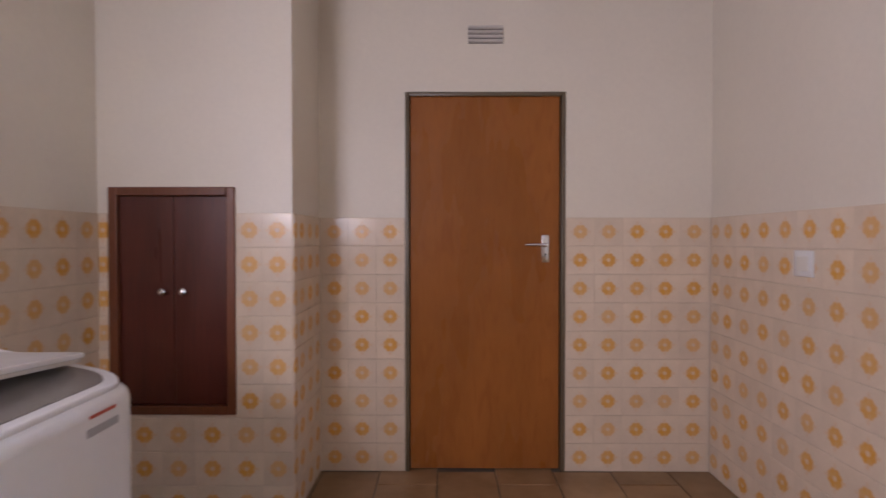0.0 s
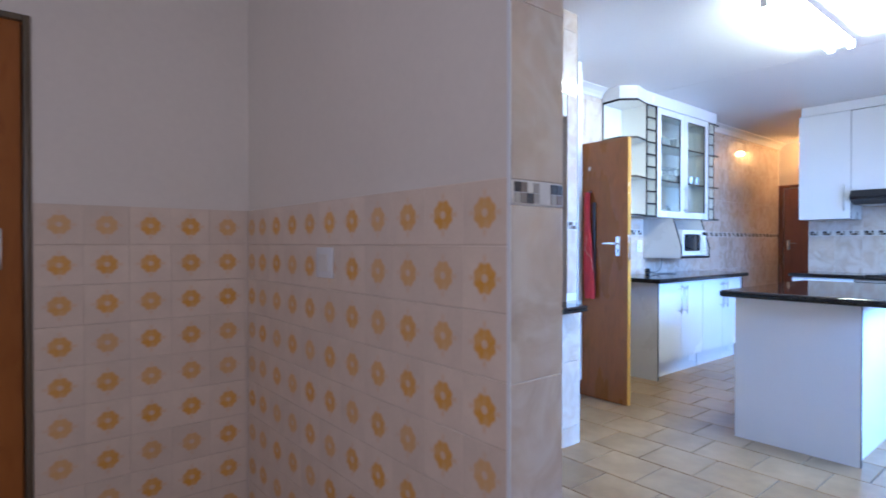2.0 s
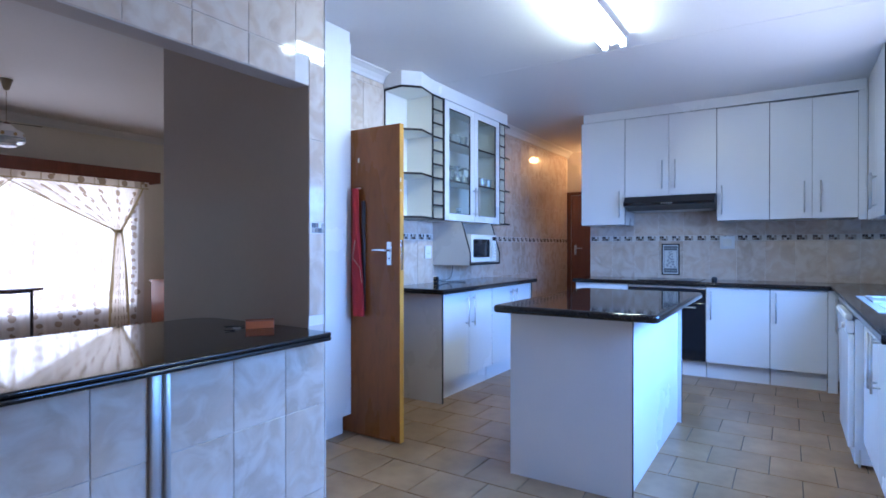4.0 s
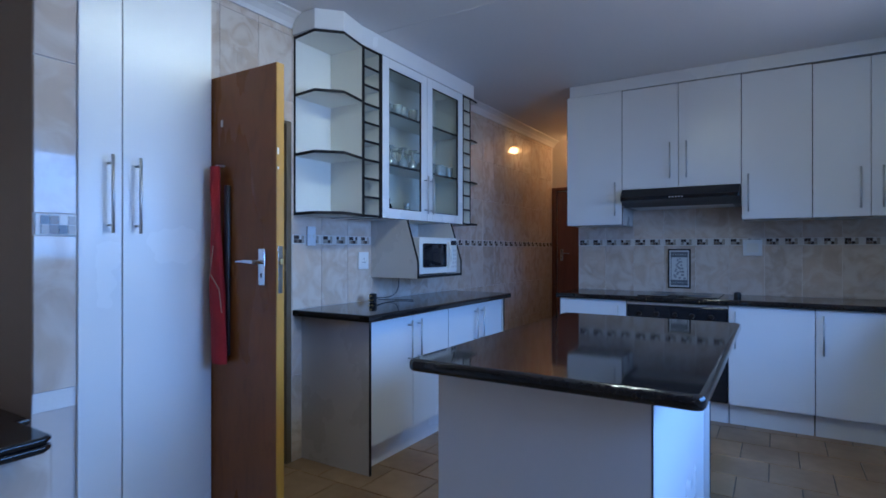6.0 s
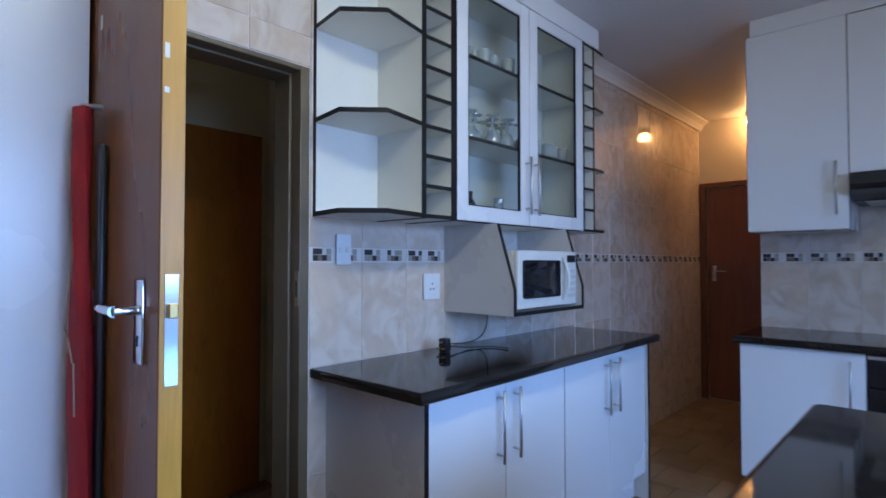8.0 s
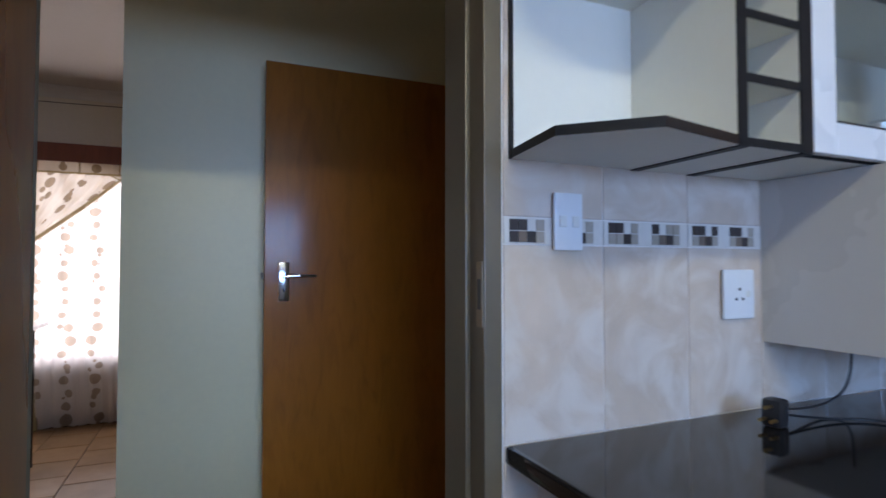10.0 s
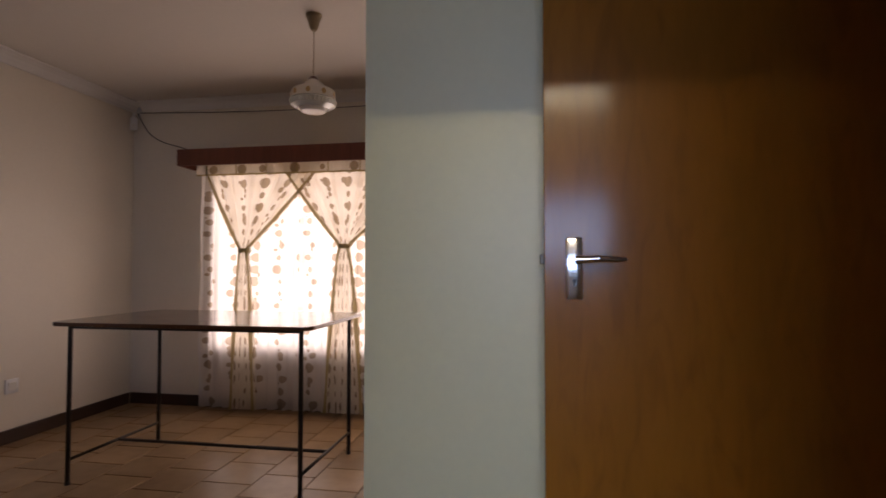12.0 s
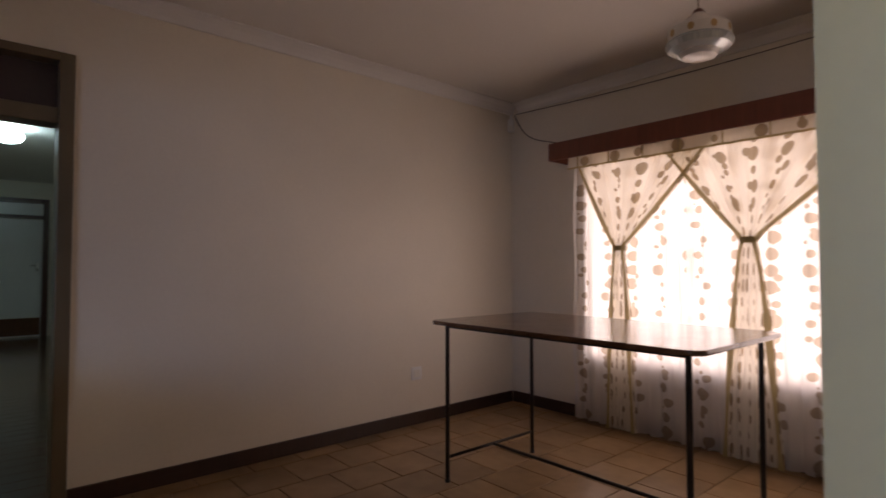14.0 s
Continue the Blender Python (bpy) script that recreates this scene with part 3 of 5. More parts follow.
end_door = door("door_4", "closed red-brown door at the end of the passage", (9.338, 3.50, 0.008), -90, 0.80, 0.06, 1, mat=M_SIDE)
bm = boxes((9.31, 9.349, 3.505, 3.565, 0, 2.09, 0.003), (9.31, 9.349, 2.655, 2.695, 0, 2.09, 0.003), (9.31, 9.349, 2.695, 3.505, 2.045, 2.09, 0.003))
setting("door_frame_4", bm, M_HATCHF, "dark timber door frame at the passage end", "door frame")
bm = boxes((0.733, 0.918, 4.338, 4.404, 0, 2.306, 0.004), (0.733, 0.918, 3.452, 3.51, 0, 2.306, 0.004), (0.733, 0.918, 3.51, 4.338, 2.262, 2.306, 0.004),
           (0.753, 0.898, 3.51, 4.338, 1.945, 2.025, 0.004))
setting("door_frame_5", bm, M_STEELF, "brown frame with a glazed transom above the opening", "door frame")
setting("window_transom", boxes((0.815, 0.821, 3.51, 4.338, 2.025, 2.262)), M_TRANSOM, "dark shiny transom pane above the door opening", "window")

# ---- scullery ----
hatch = thing("hatch_cupboard", "built-in dark mahogany cupboard with two small doors", "cupboard", (-1.3835, HATCH_Y, 0.477))
bm = boxes((-0.2835, -0.245, -0.012, 0.06, 0, 1.021, 0.004), (0.245, 0.2835, -0.012, 0.06, 0, 1.021, 0.004),
           (-0.245, 0.245, -0.012, 0.06, 0.983, 1.021, 0.004), (-0.245, 0.245, -0.012, 0.06, 0, 0.038, 0.004))
part("frame", bm, M_HATCHF, hatch, "reddish timber surround")
part("carcass", boxes((-0.28, 0.28, 0.061, 0.40, 0.001, 1.02)), M_HATCH, hatch)
for s, a, b in ((-1, -0.2435, -0.0012), (1, 0.0012, 0.2435)):
    leaf = part("cupboard_door", boxes((a, b, 0.012, 0.034, 0.040, 0.981, 0.003)), M_HATCH, hatch)
    part("knob", lathe(bmesh.new(), [(0.006, 0), (0.006, 0.012), (0.015, 0.018), (0.017, 0.026), (0.011, 0.032), (0, 0.034)], 16), M_CHROME, leaf, "small round chrome knob", True).matrix_basis = pose(s * 0.047, 0.012, 0.552, 90, 0, 0)

vent = thing("wall_vent", "white louvred air vent above the door", "vent", (0.054, BACK_Y, 2.317))
part("backing", boxes((-0.093, 0.093, -0.002, 0.0, 0, 0.094)), M_DARKP, vent)
for k in range(4):
    bm = box(bmesh.new(), -0.094, 0.094, -0.009, 0.004, -0.0085, 0.0085, 0.002)
    part("slat", bm, M_GREYM, vent).matrix_basis = pose(0, -0.006, 0.011 + 0.024 * k, -28, 0, 0)


def outlet(name, label, at, rz, w, h, kind):
    """A wall plate: local x across, front faces -y."""
    ob = thing(name, label, "switch" if kind == "switch" else "socket", at, rz)
    plate = part("plate", boxes((-w / 2, w / 2, -0.009, 0, -h / 2, h / 2, 0.003)), M_PLAST, ob, "", True)
    if kind == "switch":
        for x in (-0.016, 0.016):
            part("rocker", boxes((x - 0.009, x + 0.009, -0.013, -0.009, -0.012, 0.012, 0.002)), M_CREAMP, plate)
    elif kind == "socket":
        for x, z in ((0, 0.012), (-0.011, -0.012), (0.011, -0.012)):
            part("pin_hole", rod(bmesh.new(), (x, -0.0098, z), (x, -0.0088, z), 0.0042), M_DARKP, plate)
        part("rocker", boxes((0.022, 0.036, -0.013, -0.009, -0.008, 0.008, 0.002)), M_CREAMP, plate)
    else:
        part("cover", boxes((-w * 0.3, w * 0.3, -0.013, -0.009, -h * 0.28, h * 0.28, 0.002)), M_CREAMP, plate)
    return ob


outlet("wall_socket", "cream isolator plate on the flower tiles", (1.266, 2.208, 1.168), -90, 0.115, 0.105, "cover")

machine = thing("washing_machine", "white top-loading washing machine with a smoky lid window", "washing machine", (-1.315, 1.25, 0))


def rounded(x0, x1, y0, y1, back, front, n=7):
    """A plan outline with small corners at the back (-x) and wide ones at the front."""
    pts = []
    for cx, cy, a0, r in ((x1 - front, y0 + front, -90, front), (x1 - front, y1 - front, 0, front), (x0 + back, y1 - back, 90, back), (x0 + back, y0 + back, 180, back)):
        pts += [(cx + r * math.cos(radians(a0 + 90 * k / (n - 1))), cy + r * math.sin(radians(a0 + 90 * k / (n - 1)))) for k in range(n)]
    return pts


body = part("body", prism(bmesh.new(), rounded(-0.30, 0.315, -0.33, 0.33, 0.03, 0.13), 0.03, 0.876, 0.035), M_ENAM, machine, "", True)
deck = part("deck", prism(bmesh.new(), rounded(-0.38, 0.195, -0.305, 0.305, 0.02, 0.11), -0.05, 0.012, 0.010), M_ENAM, machine, "", True)
deck.matrix_basis = pose(0.10, 0, 0.912, 0, 11, 0)
part("lid_window", prism(bmesh.new(), rounded(-0.06, 0.165, -0.265, 0.265, 0.02, 0.09), 0.006, 0.015, 0.003), surf("smoky_plastic", (0.24, 0.22, 0.20), 0.2, var=0.06), deck, "grey smoky plastic lid window", True)
lid = part("lid", boxes((-0.28, 0.170, -0.27, 0.275, 0.944, 0.960, 0.005)), M_ENAM, machine, "", True)
rim = part("lid_rim", boxes((-0.27, 0.165, -0.26, 0.265, 0.934, 0.9438)), M_GREYM, machine)
for piece in (lid, rim):
    piece.matrix_basis = pose(0, 0, 0.970, -4.5, 0, 0) @ pose(0, 0, -0.952)
part("lid_hinge", boxes((-0.26, -0.18, -0.25, 0.25, 0.880, 0.9518)), M_ENAM, machine)
part("console", boxes((-0.30, -0.19, -0.30, 0.30, 0.890, 0.985, 0.02)), M_ENAM, machine, "", True)
part("label_bar", boxes((0.3155, 0.3165, 0.07, 0.17, 0.838, 0.846)), surf("red_print", (0.5, 0.08, 0.04), 0.5), body, "red printed bar")
part("label_bar", boxes((0.3155, 0.3165, 0.06, 0.18, 0.796, 0.816)), surf("grey_print", (0.35, 0.35, 0.37), 0.5), body, "grey printed bar")
for x in (-0.22, 0.22):
    for y in (-0.24, 0.24):
        part("foot", rod(bmesh.new(), (x, y, 0), (x, y, 0.032), 0.025), M_DARKP, machine)


# ---- kitchen units ----
def bar_handle(parent, x, z0, z1, y=0.0, off=0.034, horizontal=False):
    """A round steel T-bar handle in front of a door face."""
    bm = bmesh.new()
    if horizontal:
        rod(bm, (z0, y - off, x), (z1, y - off, x), 0.006, 10)
        for p in (z0 + 0.03, z1 - 0.03):
            rod(bm, (p, y, x), (p, y - off, x), 0.005, 8)
    else:
        rod(bm, (x, y - off, z0), (x, y - off, z1), 0.006, 10)
        for p in (z0 + 0.03, z1 - 0.03):
            rod(bm, (x, y, p), (x, y - off, p), 0.005, 8)
    return part("bar_handle", bm, M_STEEL, parent, "brushed steel bar handle", True)


def unit(name, label, category, at, rz, width, depth, z0, z1, doors, handles, plinth=0.0, hz=None, end_left=False, end_right=False, group=""):
    """A kitchen unit: local x across, front faces -y at y = 0. doors: splits across the width; handles: x of each door's handle."""
    ob = thing(name, label, category, at, rz, group)
    part("carcass", boxes((0.002, width - 0.002, 0.022, depth, z0, z1, 0.001)), M_GREYM, ob, "grey-white carcass panels")
    if plinth:
        part("plinth", boxes((0.004, width - 0.004, 0.065, depth - 0.05, 0, z0 - 0.001)), M_MEL, ob)
    edges = [0, *doors, width]
    lo, hi = hz or (z1 - 0.33, z1 - 0.05)
    for k, (a, b) in enumerate(zip(edges, edges[1:])):
        leaf = part("cabinet_door", boxes((a + 0.0022, b - 0.0022, 0, 0.018, z0 + 0.002, z1 - 0.003, 0.0012)), M_MEL, ob)
        if handles[k] is not None:
            bar_handle(leaf, handles[k], lo, hi)
    part("edge_band", boxes((0.0, 0.0018, 0.001, 0.023, z0, z1)), M_BLACK, ob, "black edge strip")
    part("edge_band", boxes((width - 0.0018, width, 0.001, 0.023, z0, z1)), M_BLACK, ob, "black edge strip")
    return ob


def worktop(name, label, outline, z0, z1, r=0.010):
    return single(name, prism(bmesh.new(), outline, z0, z1, r), M_GRAN, label, "worktop", smooth=True)


def end_panel(name, label, x0, x1, y0, y1, z0, z1):
    return single(name, boxes((x0, x1, y0, y1, z0, z1, 0.001)), M_GREYM, label, "panel")


# tall cupboard in the niche
tall = thing("tall_cupboard", "tall white two-door cupboard beside the open door", "cupboard", (3.28, 3.18, 0))
part("carcass", boxes((0.0, 0.758, 0.022, 0.372, 0.13, 2.62)), M_GREYM, tall)
part("plinth", boxes((0.003, 0.73, 0.05, 0.38, 0, 0.129)), M_MEL, tall)
part("cornice_filler", boxes((0.0, 0.758, 0.01, 0.38, 2.621, 2.698)), M_MEL, tall)
for a, b, hx in ((0.001, 0.377, 0.328), (0.381, 0.758, 0.430)):
    leaf = part("cupboard_door", boxes((a, b, 0, 0.018, 0.132, 2.618, 0.0015)), M_MEL, tall)
    bar_handle(leaf, hx, 1.345, 1.635)
part("edge_band", boxes((0.3775, 0.3805, 0.003, 0.02, 0.132, 2.618)), M_BLACK, tall, "dark gap strip between the doors")

# north run
nb1 = unit("base_cabinet", "white two-door base cabinet with steel bar handles", "cabinet", (4.955, 3.045, 0), 0, 0.875, 0.52, 0.15, 0.878, [0.4375], [0.385, 0.490], 0.15, (0.57, 0.84), group="north base cabinets")
nb2 = unit("base_cabinet", "white two-door base cabinet with steel bar handles", "cabinet", (5.832, 3.045, 0), 0, 0.868, 0.52, 0.15, 0.878, [0.434], [0.382, 0.486], 0.15, (0.57, 0.84), group="north base cabinets")
end_panel("end_panel", "grey-white end panel of the base cabinets with a black front edge", 4.935, 4.9535, 3.030, 3.565, 0, 0.879)
end_panel("end_panel", "grey-white end panel of the base cabinets with a black front edge", 6.702, 6.720, 3.030, 3.565, 0, 0.879)
for k in [o for o in bpy.data.objects if o.name.startswith("end_panel")]:
    x = 4.935 if "." not in k.name else 6.702
    part("edge_band", boxes((x, x + 0.0185, 3.0275, 3.0298, 0, 0.879)), M_BLACK, k, "black edge strip")
worktop("worktop", "polished black granite worktop with a rounded front edge", [(4.862, 2.970), (6.728, 2.970), (6.728, 3.566), (4.862, 3.566)], 0.880, 0.920)

# wall cabinet with open shelf ends, bottle racks and glass doors
WC = thing("wall_cabinet", "white glass-door wall cabinet with open shelves and bottle racks, black edges", "cabinet", (4.87, 3.565, 1.493))
Y0 = -0.275


def shelf(name, outline, z, parent, t=0.018):
    bm = prism(bmesh.new(), outline, z, z + t)
    for f in bm.faces:
        f.material_index = 0 if abs(f.normal.z) > 0.5 else 1
    return part(name, bm, [M_CARC, M_BLACK], parent)


for z in (0.0, 0.358, 0.718, 1.068):
    shelf("open_shelf", [(0.003, -0.002), (-0.026, -0.20), (0.097, -0.318), (0.314, Y0), (0.314, -0.002)], z, WC)
part("back_panel", boxes((0.003, 0.314, -0.008, 0.0, 0.018, 1.068)), M_CARC, WC)
part("edge_band", boxes((0.0, 0.006, -0.012, 0.0, 0.0, 1.086)), M_BLACK, WC)
for a, b in ((0.315, 0.338), (0.486, 0.520)):
    upright = part("upright", boxes((a, b, Y0 + 0.004, 0.0, 0, 1.086)), M_CARC, WC)
    part("edge_band", boxes((a, b, Y0, Y0 + 0.0035, 0, 1.086)), M_BLACK, upright, "black edge strip")
    part("edge_band", boxes((a, b - 0.008 * (b > 0.5), Y0, -0.001, -0.0025, -0.0002)), M_BLACK, upright, "black bottom edge strip")
for k in range(10):
    z = min(k * 0.1187, 1.068)
    board = part("rack_shelf", boxes((0.3385, 0.4855, Y0 + 0.004, -0.01, z, z + 0.016)), M_CARC, WC)
    part("edge_band", boxes((0.3385, 0.4855, Y0 + 0.0005, Y0 + 0.0035, z, z + 0.016)), M_BLACK, board)
part("rack_back", boxes((0.3385, 0.4855, -0.009, 0.0, 0.0, 1.068)), M_CARC, WC)
# glazed part
part("back_panel", boxes((0.521, 1.60, -0.008, 0.0, 0.018, 1.068)), M_CARC, WC)
for z in (0.0, 0.365, 0.725, 1.068):
    board = part("shelf", boxes((0.521, 1.60, Y0 + 0.03, -0.009, z, z + 0.016)), M_CARC, WC)
    part("edge_band", boxes((0.521, 1.60, Y0 + 0.026, Y0 + 0.0295, z, z + 0.016)), M_BLACK, board)
for a, b, hx in ((0.522, 1.058, 1.025), (1.062, 1.598, 1.098)):
    w, st = b - a, 0.072
    leaf = part("glass_door", boxes((a, a + st, Y0, Y0 + 0.02, 0.004, 1.082, 0.002), (b - st, b, Y0, Y0 + 0.02, 0.004, 1.082, 0.002),
                                    (a + st, b - st, Y0, Y0 + 0.02, 0.004, 0.070, 0.002), (a + st, b - st, Y0, Y0 + 0.02, 1.020, 1.082, 0.002)), M_MEL, WC, "white framed glass door")
    bead = boxes((a + st - 0.001, a + st + 0.007, Y0 + 0.004, Y0 + 0.014, 0.069, 1.021), (b - st - 0.009, b - st + 0.001, Y0 + 0.004, Y0 + 0.014, 0.069, 1.021),
                 (a + st + 0.007, b - st - 0.009, Y0 + 0.004, Y0 + 0.014, 0.069, 0.075), (a + st + 0.007, b - st - 0.009, Y0 + 0.004, Y0 + 0.014, 1.015, 1.021))
    part("bead", bead, M_BLACK, leaf)
    p = part("pane", boxes((a + st + 0.006, b - st - 0.008, Y0 + 0.007, Y0 + 0.011, 0.074, 1.016)), M_FROST, leaf, "clear smoky glass pane")
    p.visible_shadow = False
    bar_handle(leaf, hx, 0.055, 0.335, Y0)
# right rack and end shelves
for a, b in ((1.602, 1.614), (1.722, 1.734)):
    upright = part("upright", boxes((a, b, Y0 + 0.004, 0.0, 0, 1.086)), M_CARC, WC)
    part("edge_band", boxes((a, b, Y0, Y0 + 0.0035, 0, 1.086)), M_BLACK, upright)
for k in range(10):
    z = min(k * 0.1187, 1.068)
    board = part("rack_shelf", boxes((1.6145, 1.7215, Y0 + 0.004, -0.01, z, z + 0.014)), M_CARC, WC)
    part("edge_band", boxes((1.6145, 1.7215, Y0 + 0.0005, Y0 + 0.0035, z, z + 0.014)), M_BLACK, board)
for z in (0.0, 0.358, 0.718, 1.068):
    shelf("open_shelf", [(1.735, Y0), (1.875, Y0 + 0.012), (1.895, -0.12), (1.90, -0.002), (1.735, -0.002)], z, WC)
fascia = prism(bmesh.new(), [(-0.018, -0.01), (-0.024, -0.20), (0.097, -0.315), (0.314, Y0 + 0.003), (1.80, Y0 + 0.003), (1.80, -0.01)], 1.089, 1.205)
part("fascia", fascia, M_MEL, WC, "white fascia closing the gap to the ceiling")

# microwave shelf and microwave
mws = thing("microwave_shelf", "grey-white hanging shelf with sloping black-edged sides", "shelf", (5.61, 3.565, 1.085))
for x in (0.0, 0.592):
    outline = [(0.0, 0.0), (-0.405, 0.0), (-0.405, 0.115), (-0.315, 0.406), (0.0, 0.406)]
    side = part("side_panel", prism(bmesh.new(), outline, x, x + 0.016, axis="x"), M_GREYM, mws)
    band = bmesh.new()
    for (y0, z0), (y1, z1) in (((-0.406, 0.0), (-0.406, 0.115)), ((-0.406, 0.115), (-0.316, 0.406))):
        d = Vector((0, y1 - y0, z1 - z0))
        m = Matrix.Translation((x + 0.008, (y0 + y1) / 2, (z0 + z1) / 2)) @ Matrix.Rotation(math.atan2(y0 - y1, z1 - z0), 4, "X") @ Matrix.Diagonal((0.017, 0.004, d.length, 1))
        bmesh.ops.create_cube(band, size=1.0, matrix=m)
    part("edge_band", band, M_BLACK, side, "black edge strip")
board = part("base_board", boxes((0.017, 0.591, -0.405, 0.0, 0.0, 0.018)), M_GREYM, mws)
part("edge_band", boxes((0.017, 0.591, -0.408, -0.4055, 0.0, 0.018)), M_BLACK, board)
part("back_panel", boxes((0.017, 0.591, -0.008, 0.0, 0.019, 0.406)), M_GREYM, mws)
mw = thing("microwave", "cream microwave oven with a dark window on the hanging shelf", "microwave", (5.895, 3.36, 1.1032))
body = part("body", boxes((-0.255, 0.255, -0.175, 0.175, 0.008, 0.270, 0.006)), M_CREAMP, mw, "", True)
dr = part("oven_door", boxes((-0.255, 0.150, -0.200, -0.176, 0.010, 0.268, 0.006)), M_CREAMP, mw, "", True)
part("window", boxes((-0.220, 0.085, -0.2025, -0.1985, 0.055, 0.225, 0.012)), M_DGLASS, dr, "dark oven window", True)
bm = swept(bmesh.new(), [(0.118, -0.203 - 0.032 * math.sin(math.pi * k / 12), 0.035 + 0.205 * k / 12) for k in range(13)], 0.009)
part("door_handle", bm, M_CREAMP, dr, "", True)
panel = part("control_panel", boxes((0.153, 0.255, -0.198, -0.176, 0.010, 0.268, 0.005)), M_CREAMP, mw, "", True)
part("display", boxes((0.165, 0.243, -0.2000, -0.1975, 0.215, 0.250, 0.002)), M_DGLASS, panel)
for r in range(5):
    for c in range(3):
        part("button", boxes((0.170 + 0.026 * c, 0.188 + 0.026 * c, -0.2005, -0.1975, 0.045 + 0.030 * r, 0.061 + 0.030 * r, 0.002)), M_GREYM, panel)
for x in (-0.2, 0.2):
    for y in (-0.12, 0.12):
        part("foot", rod(bmesh.new(), (x, y, 0), (x, y, 0.009), 0.014), M_DARKP, mw)


def cable(name, label, points, r, mat, category="cable", parent=None):
    """A round cable along a smooth curve through the points."""
    cu = bpy.data.curves.new(name, "CURVE")
    cu.dimensions, cu.bevel_depth, cu.bevel_resolution, cu.resolution_u = "3D", r, 3, 10
    sp = cu.splines.new("NURBS")
    sp.points.add(len(points) - 1)
    for p, q in zip(sp.points, points):
        p.co = (*q, 1)
    sp.use_endpoint_u, sp.order_u = True, 4
    cu.materials.append(mat)
    ob = new(name, cu)
    if parent:
        ob.parent, ob.matrix_parent_inverse = parent, parent.matrix_world.inverted()
        return tagged(ob, label)
    return tagged(ob, label, category)


plug = thing("power_plug", "black three-pin plug lying on the granite worktop", "plug", (5.475, 3.44, 0.920), 8)
part("body", boxes((-0.018, 0.022, -0.022, 0.022, 0.0, 0.062, 0.008)), M_DARKP, plug, "", True)
for y, z in ((-0.012, 0.018), (0.012, 0.018), (0.0, 0.046)):
    part("pin", rod(bmesh.new(), (-0.040, y, z), (-0.017, y, z), 0.004, 8), M_BRASS, plug)
bpy.context.view_layer.update()
cable("power_cord", "black power cord hanging from the shelf onto the worktop", [(5.86, 3.50, 1.09), (5.862, 3.50, 1.03), (5.83, 3.49, 0.97), (5.76, 3.48, 0.945), (5.66, 3.47, 0.935), (5.58, 3.455, 0.945), (5.50, 3.45, 0.952)], 0.003, M_DARKP, parent=plug)
cable("power_cord", "black power cord looped on the worktop", [(5.50, 3.44, 0.945), (5.60, 3.42, 0.926), (5.70, 3.40, 0.925), (5.74, 3.34, 0.925), (5.72, 3.27, 0.925)], 0.003, M_DARKP, parent=plug)
outlet("light_switch", "white double light switch on the tiled wall", (5.007, 3.559, 1.369), 0, 0.071, 0.120, "switch")
outlet("wall_socket", "white three-pin wall socket on the tiled wall", (5.511, 3.559, 1.207), 0, 0.106, 0.120, "socket")
outlet("wall_socket", "white wall plate on the tiles above the stove worktop", (7.539, 1.230, 1.300), -90, 0.135, 0.13, "cover")

# east run
unit("wall_cabinet", "white single-door wall cabinet with a black edge", "cabinet", (7.13, 2.620, 0), -90, 0.467, 0.42, 1.490, 2.600, [], [0.415], hz=(1.565, 1.842), group="east wall cabinets")
unit("wall_cabinet", "white double-door wall cabinet above the extractor hood", "cabinet", (7.13, 2.153, 0), -90, 0.864, 0.42, 1.775, 2.595, [0.432], [0.372, 0.492], hz=(1.845, 2.13), group="east wall cabinets")
unit("wall_cabinet", "white single-door wall cabinet with a steel bar handle", "cabinet", (7.13, 1.288, 0), -90, 0.436, 0.42, 1.510, 2.590, [], [0.045], hz=(1.565, 1.842), group="east wall cabinets")
unit("wall_cabinet", "white double-door wall cabinet in the corner", "cabinet", (7.13, 0.851, 0), -90, 0.652, 0.42, 1.510, 2.585, [0.324], [0.266, 0.386], hz=(1.565, 1.842), group="east wall cabinets")
single("fascia_board", boxes((7.14, 7.55, 0.1375, 2.600, 2.602, 2.698, 0.002)), M_MEL, "white fascia above the stove wall cabinets", "panel")
single("filler_panel", boxes((7.135, 7.153, 0.1375, 0.1985, 1.490, 2.600, 0.001)), M_MEL, "white corner filler beside the stove wall cabinets", "panel")
single("filler_panel", boxes((7.004, 7.022, 0.3465, 0.4155, 0.0, 0.878, 0.001)), M_MEL, "white corner filler between the base cabinets", "panel")
hood = thing("extractor_hood", "slim black extractor hood under the wall cabinet", "extractor hood", (7.09, 2.145, 1.632))
outline = [(0.0, 0.03), (-0.06, 0.045), (-0.06, 0.075), (-0.005, 0.138), (0.44, 0.138), (0.44, 0.0), (0.10, 0.0)]
hb = bmesh.new()
prism(hb, [(x, z) for x, z in outline], -0.85, 0.0, 0.004, axis="y")
part("body", hb, M_DARKP, hood, "", True)
part("filter", boxes((0.09, 0.42, -0.80, -0.05, -0.004, -0.0005)), M_STEEL, hood, "grey mesh grease filter")
part("visor", boxes((-0.066, -0.061, -0.84, -0.01, 0.048, 0.073, 0.001)), M_DGLASS, hood)
for k in range(5):
    part("button", boxes((-0.069, -0.0662, -0.47 + 0.022 * k, -0.457 + 0.022 * k, 0.056, 0.065)), M_GREYM, hood)

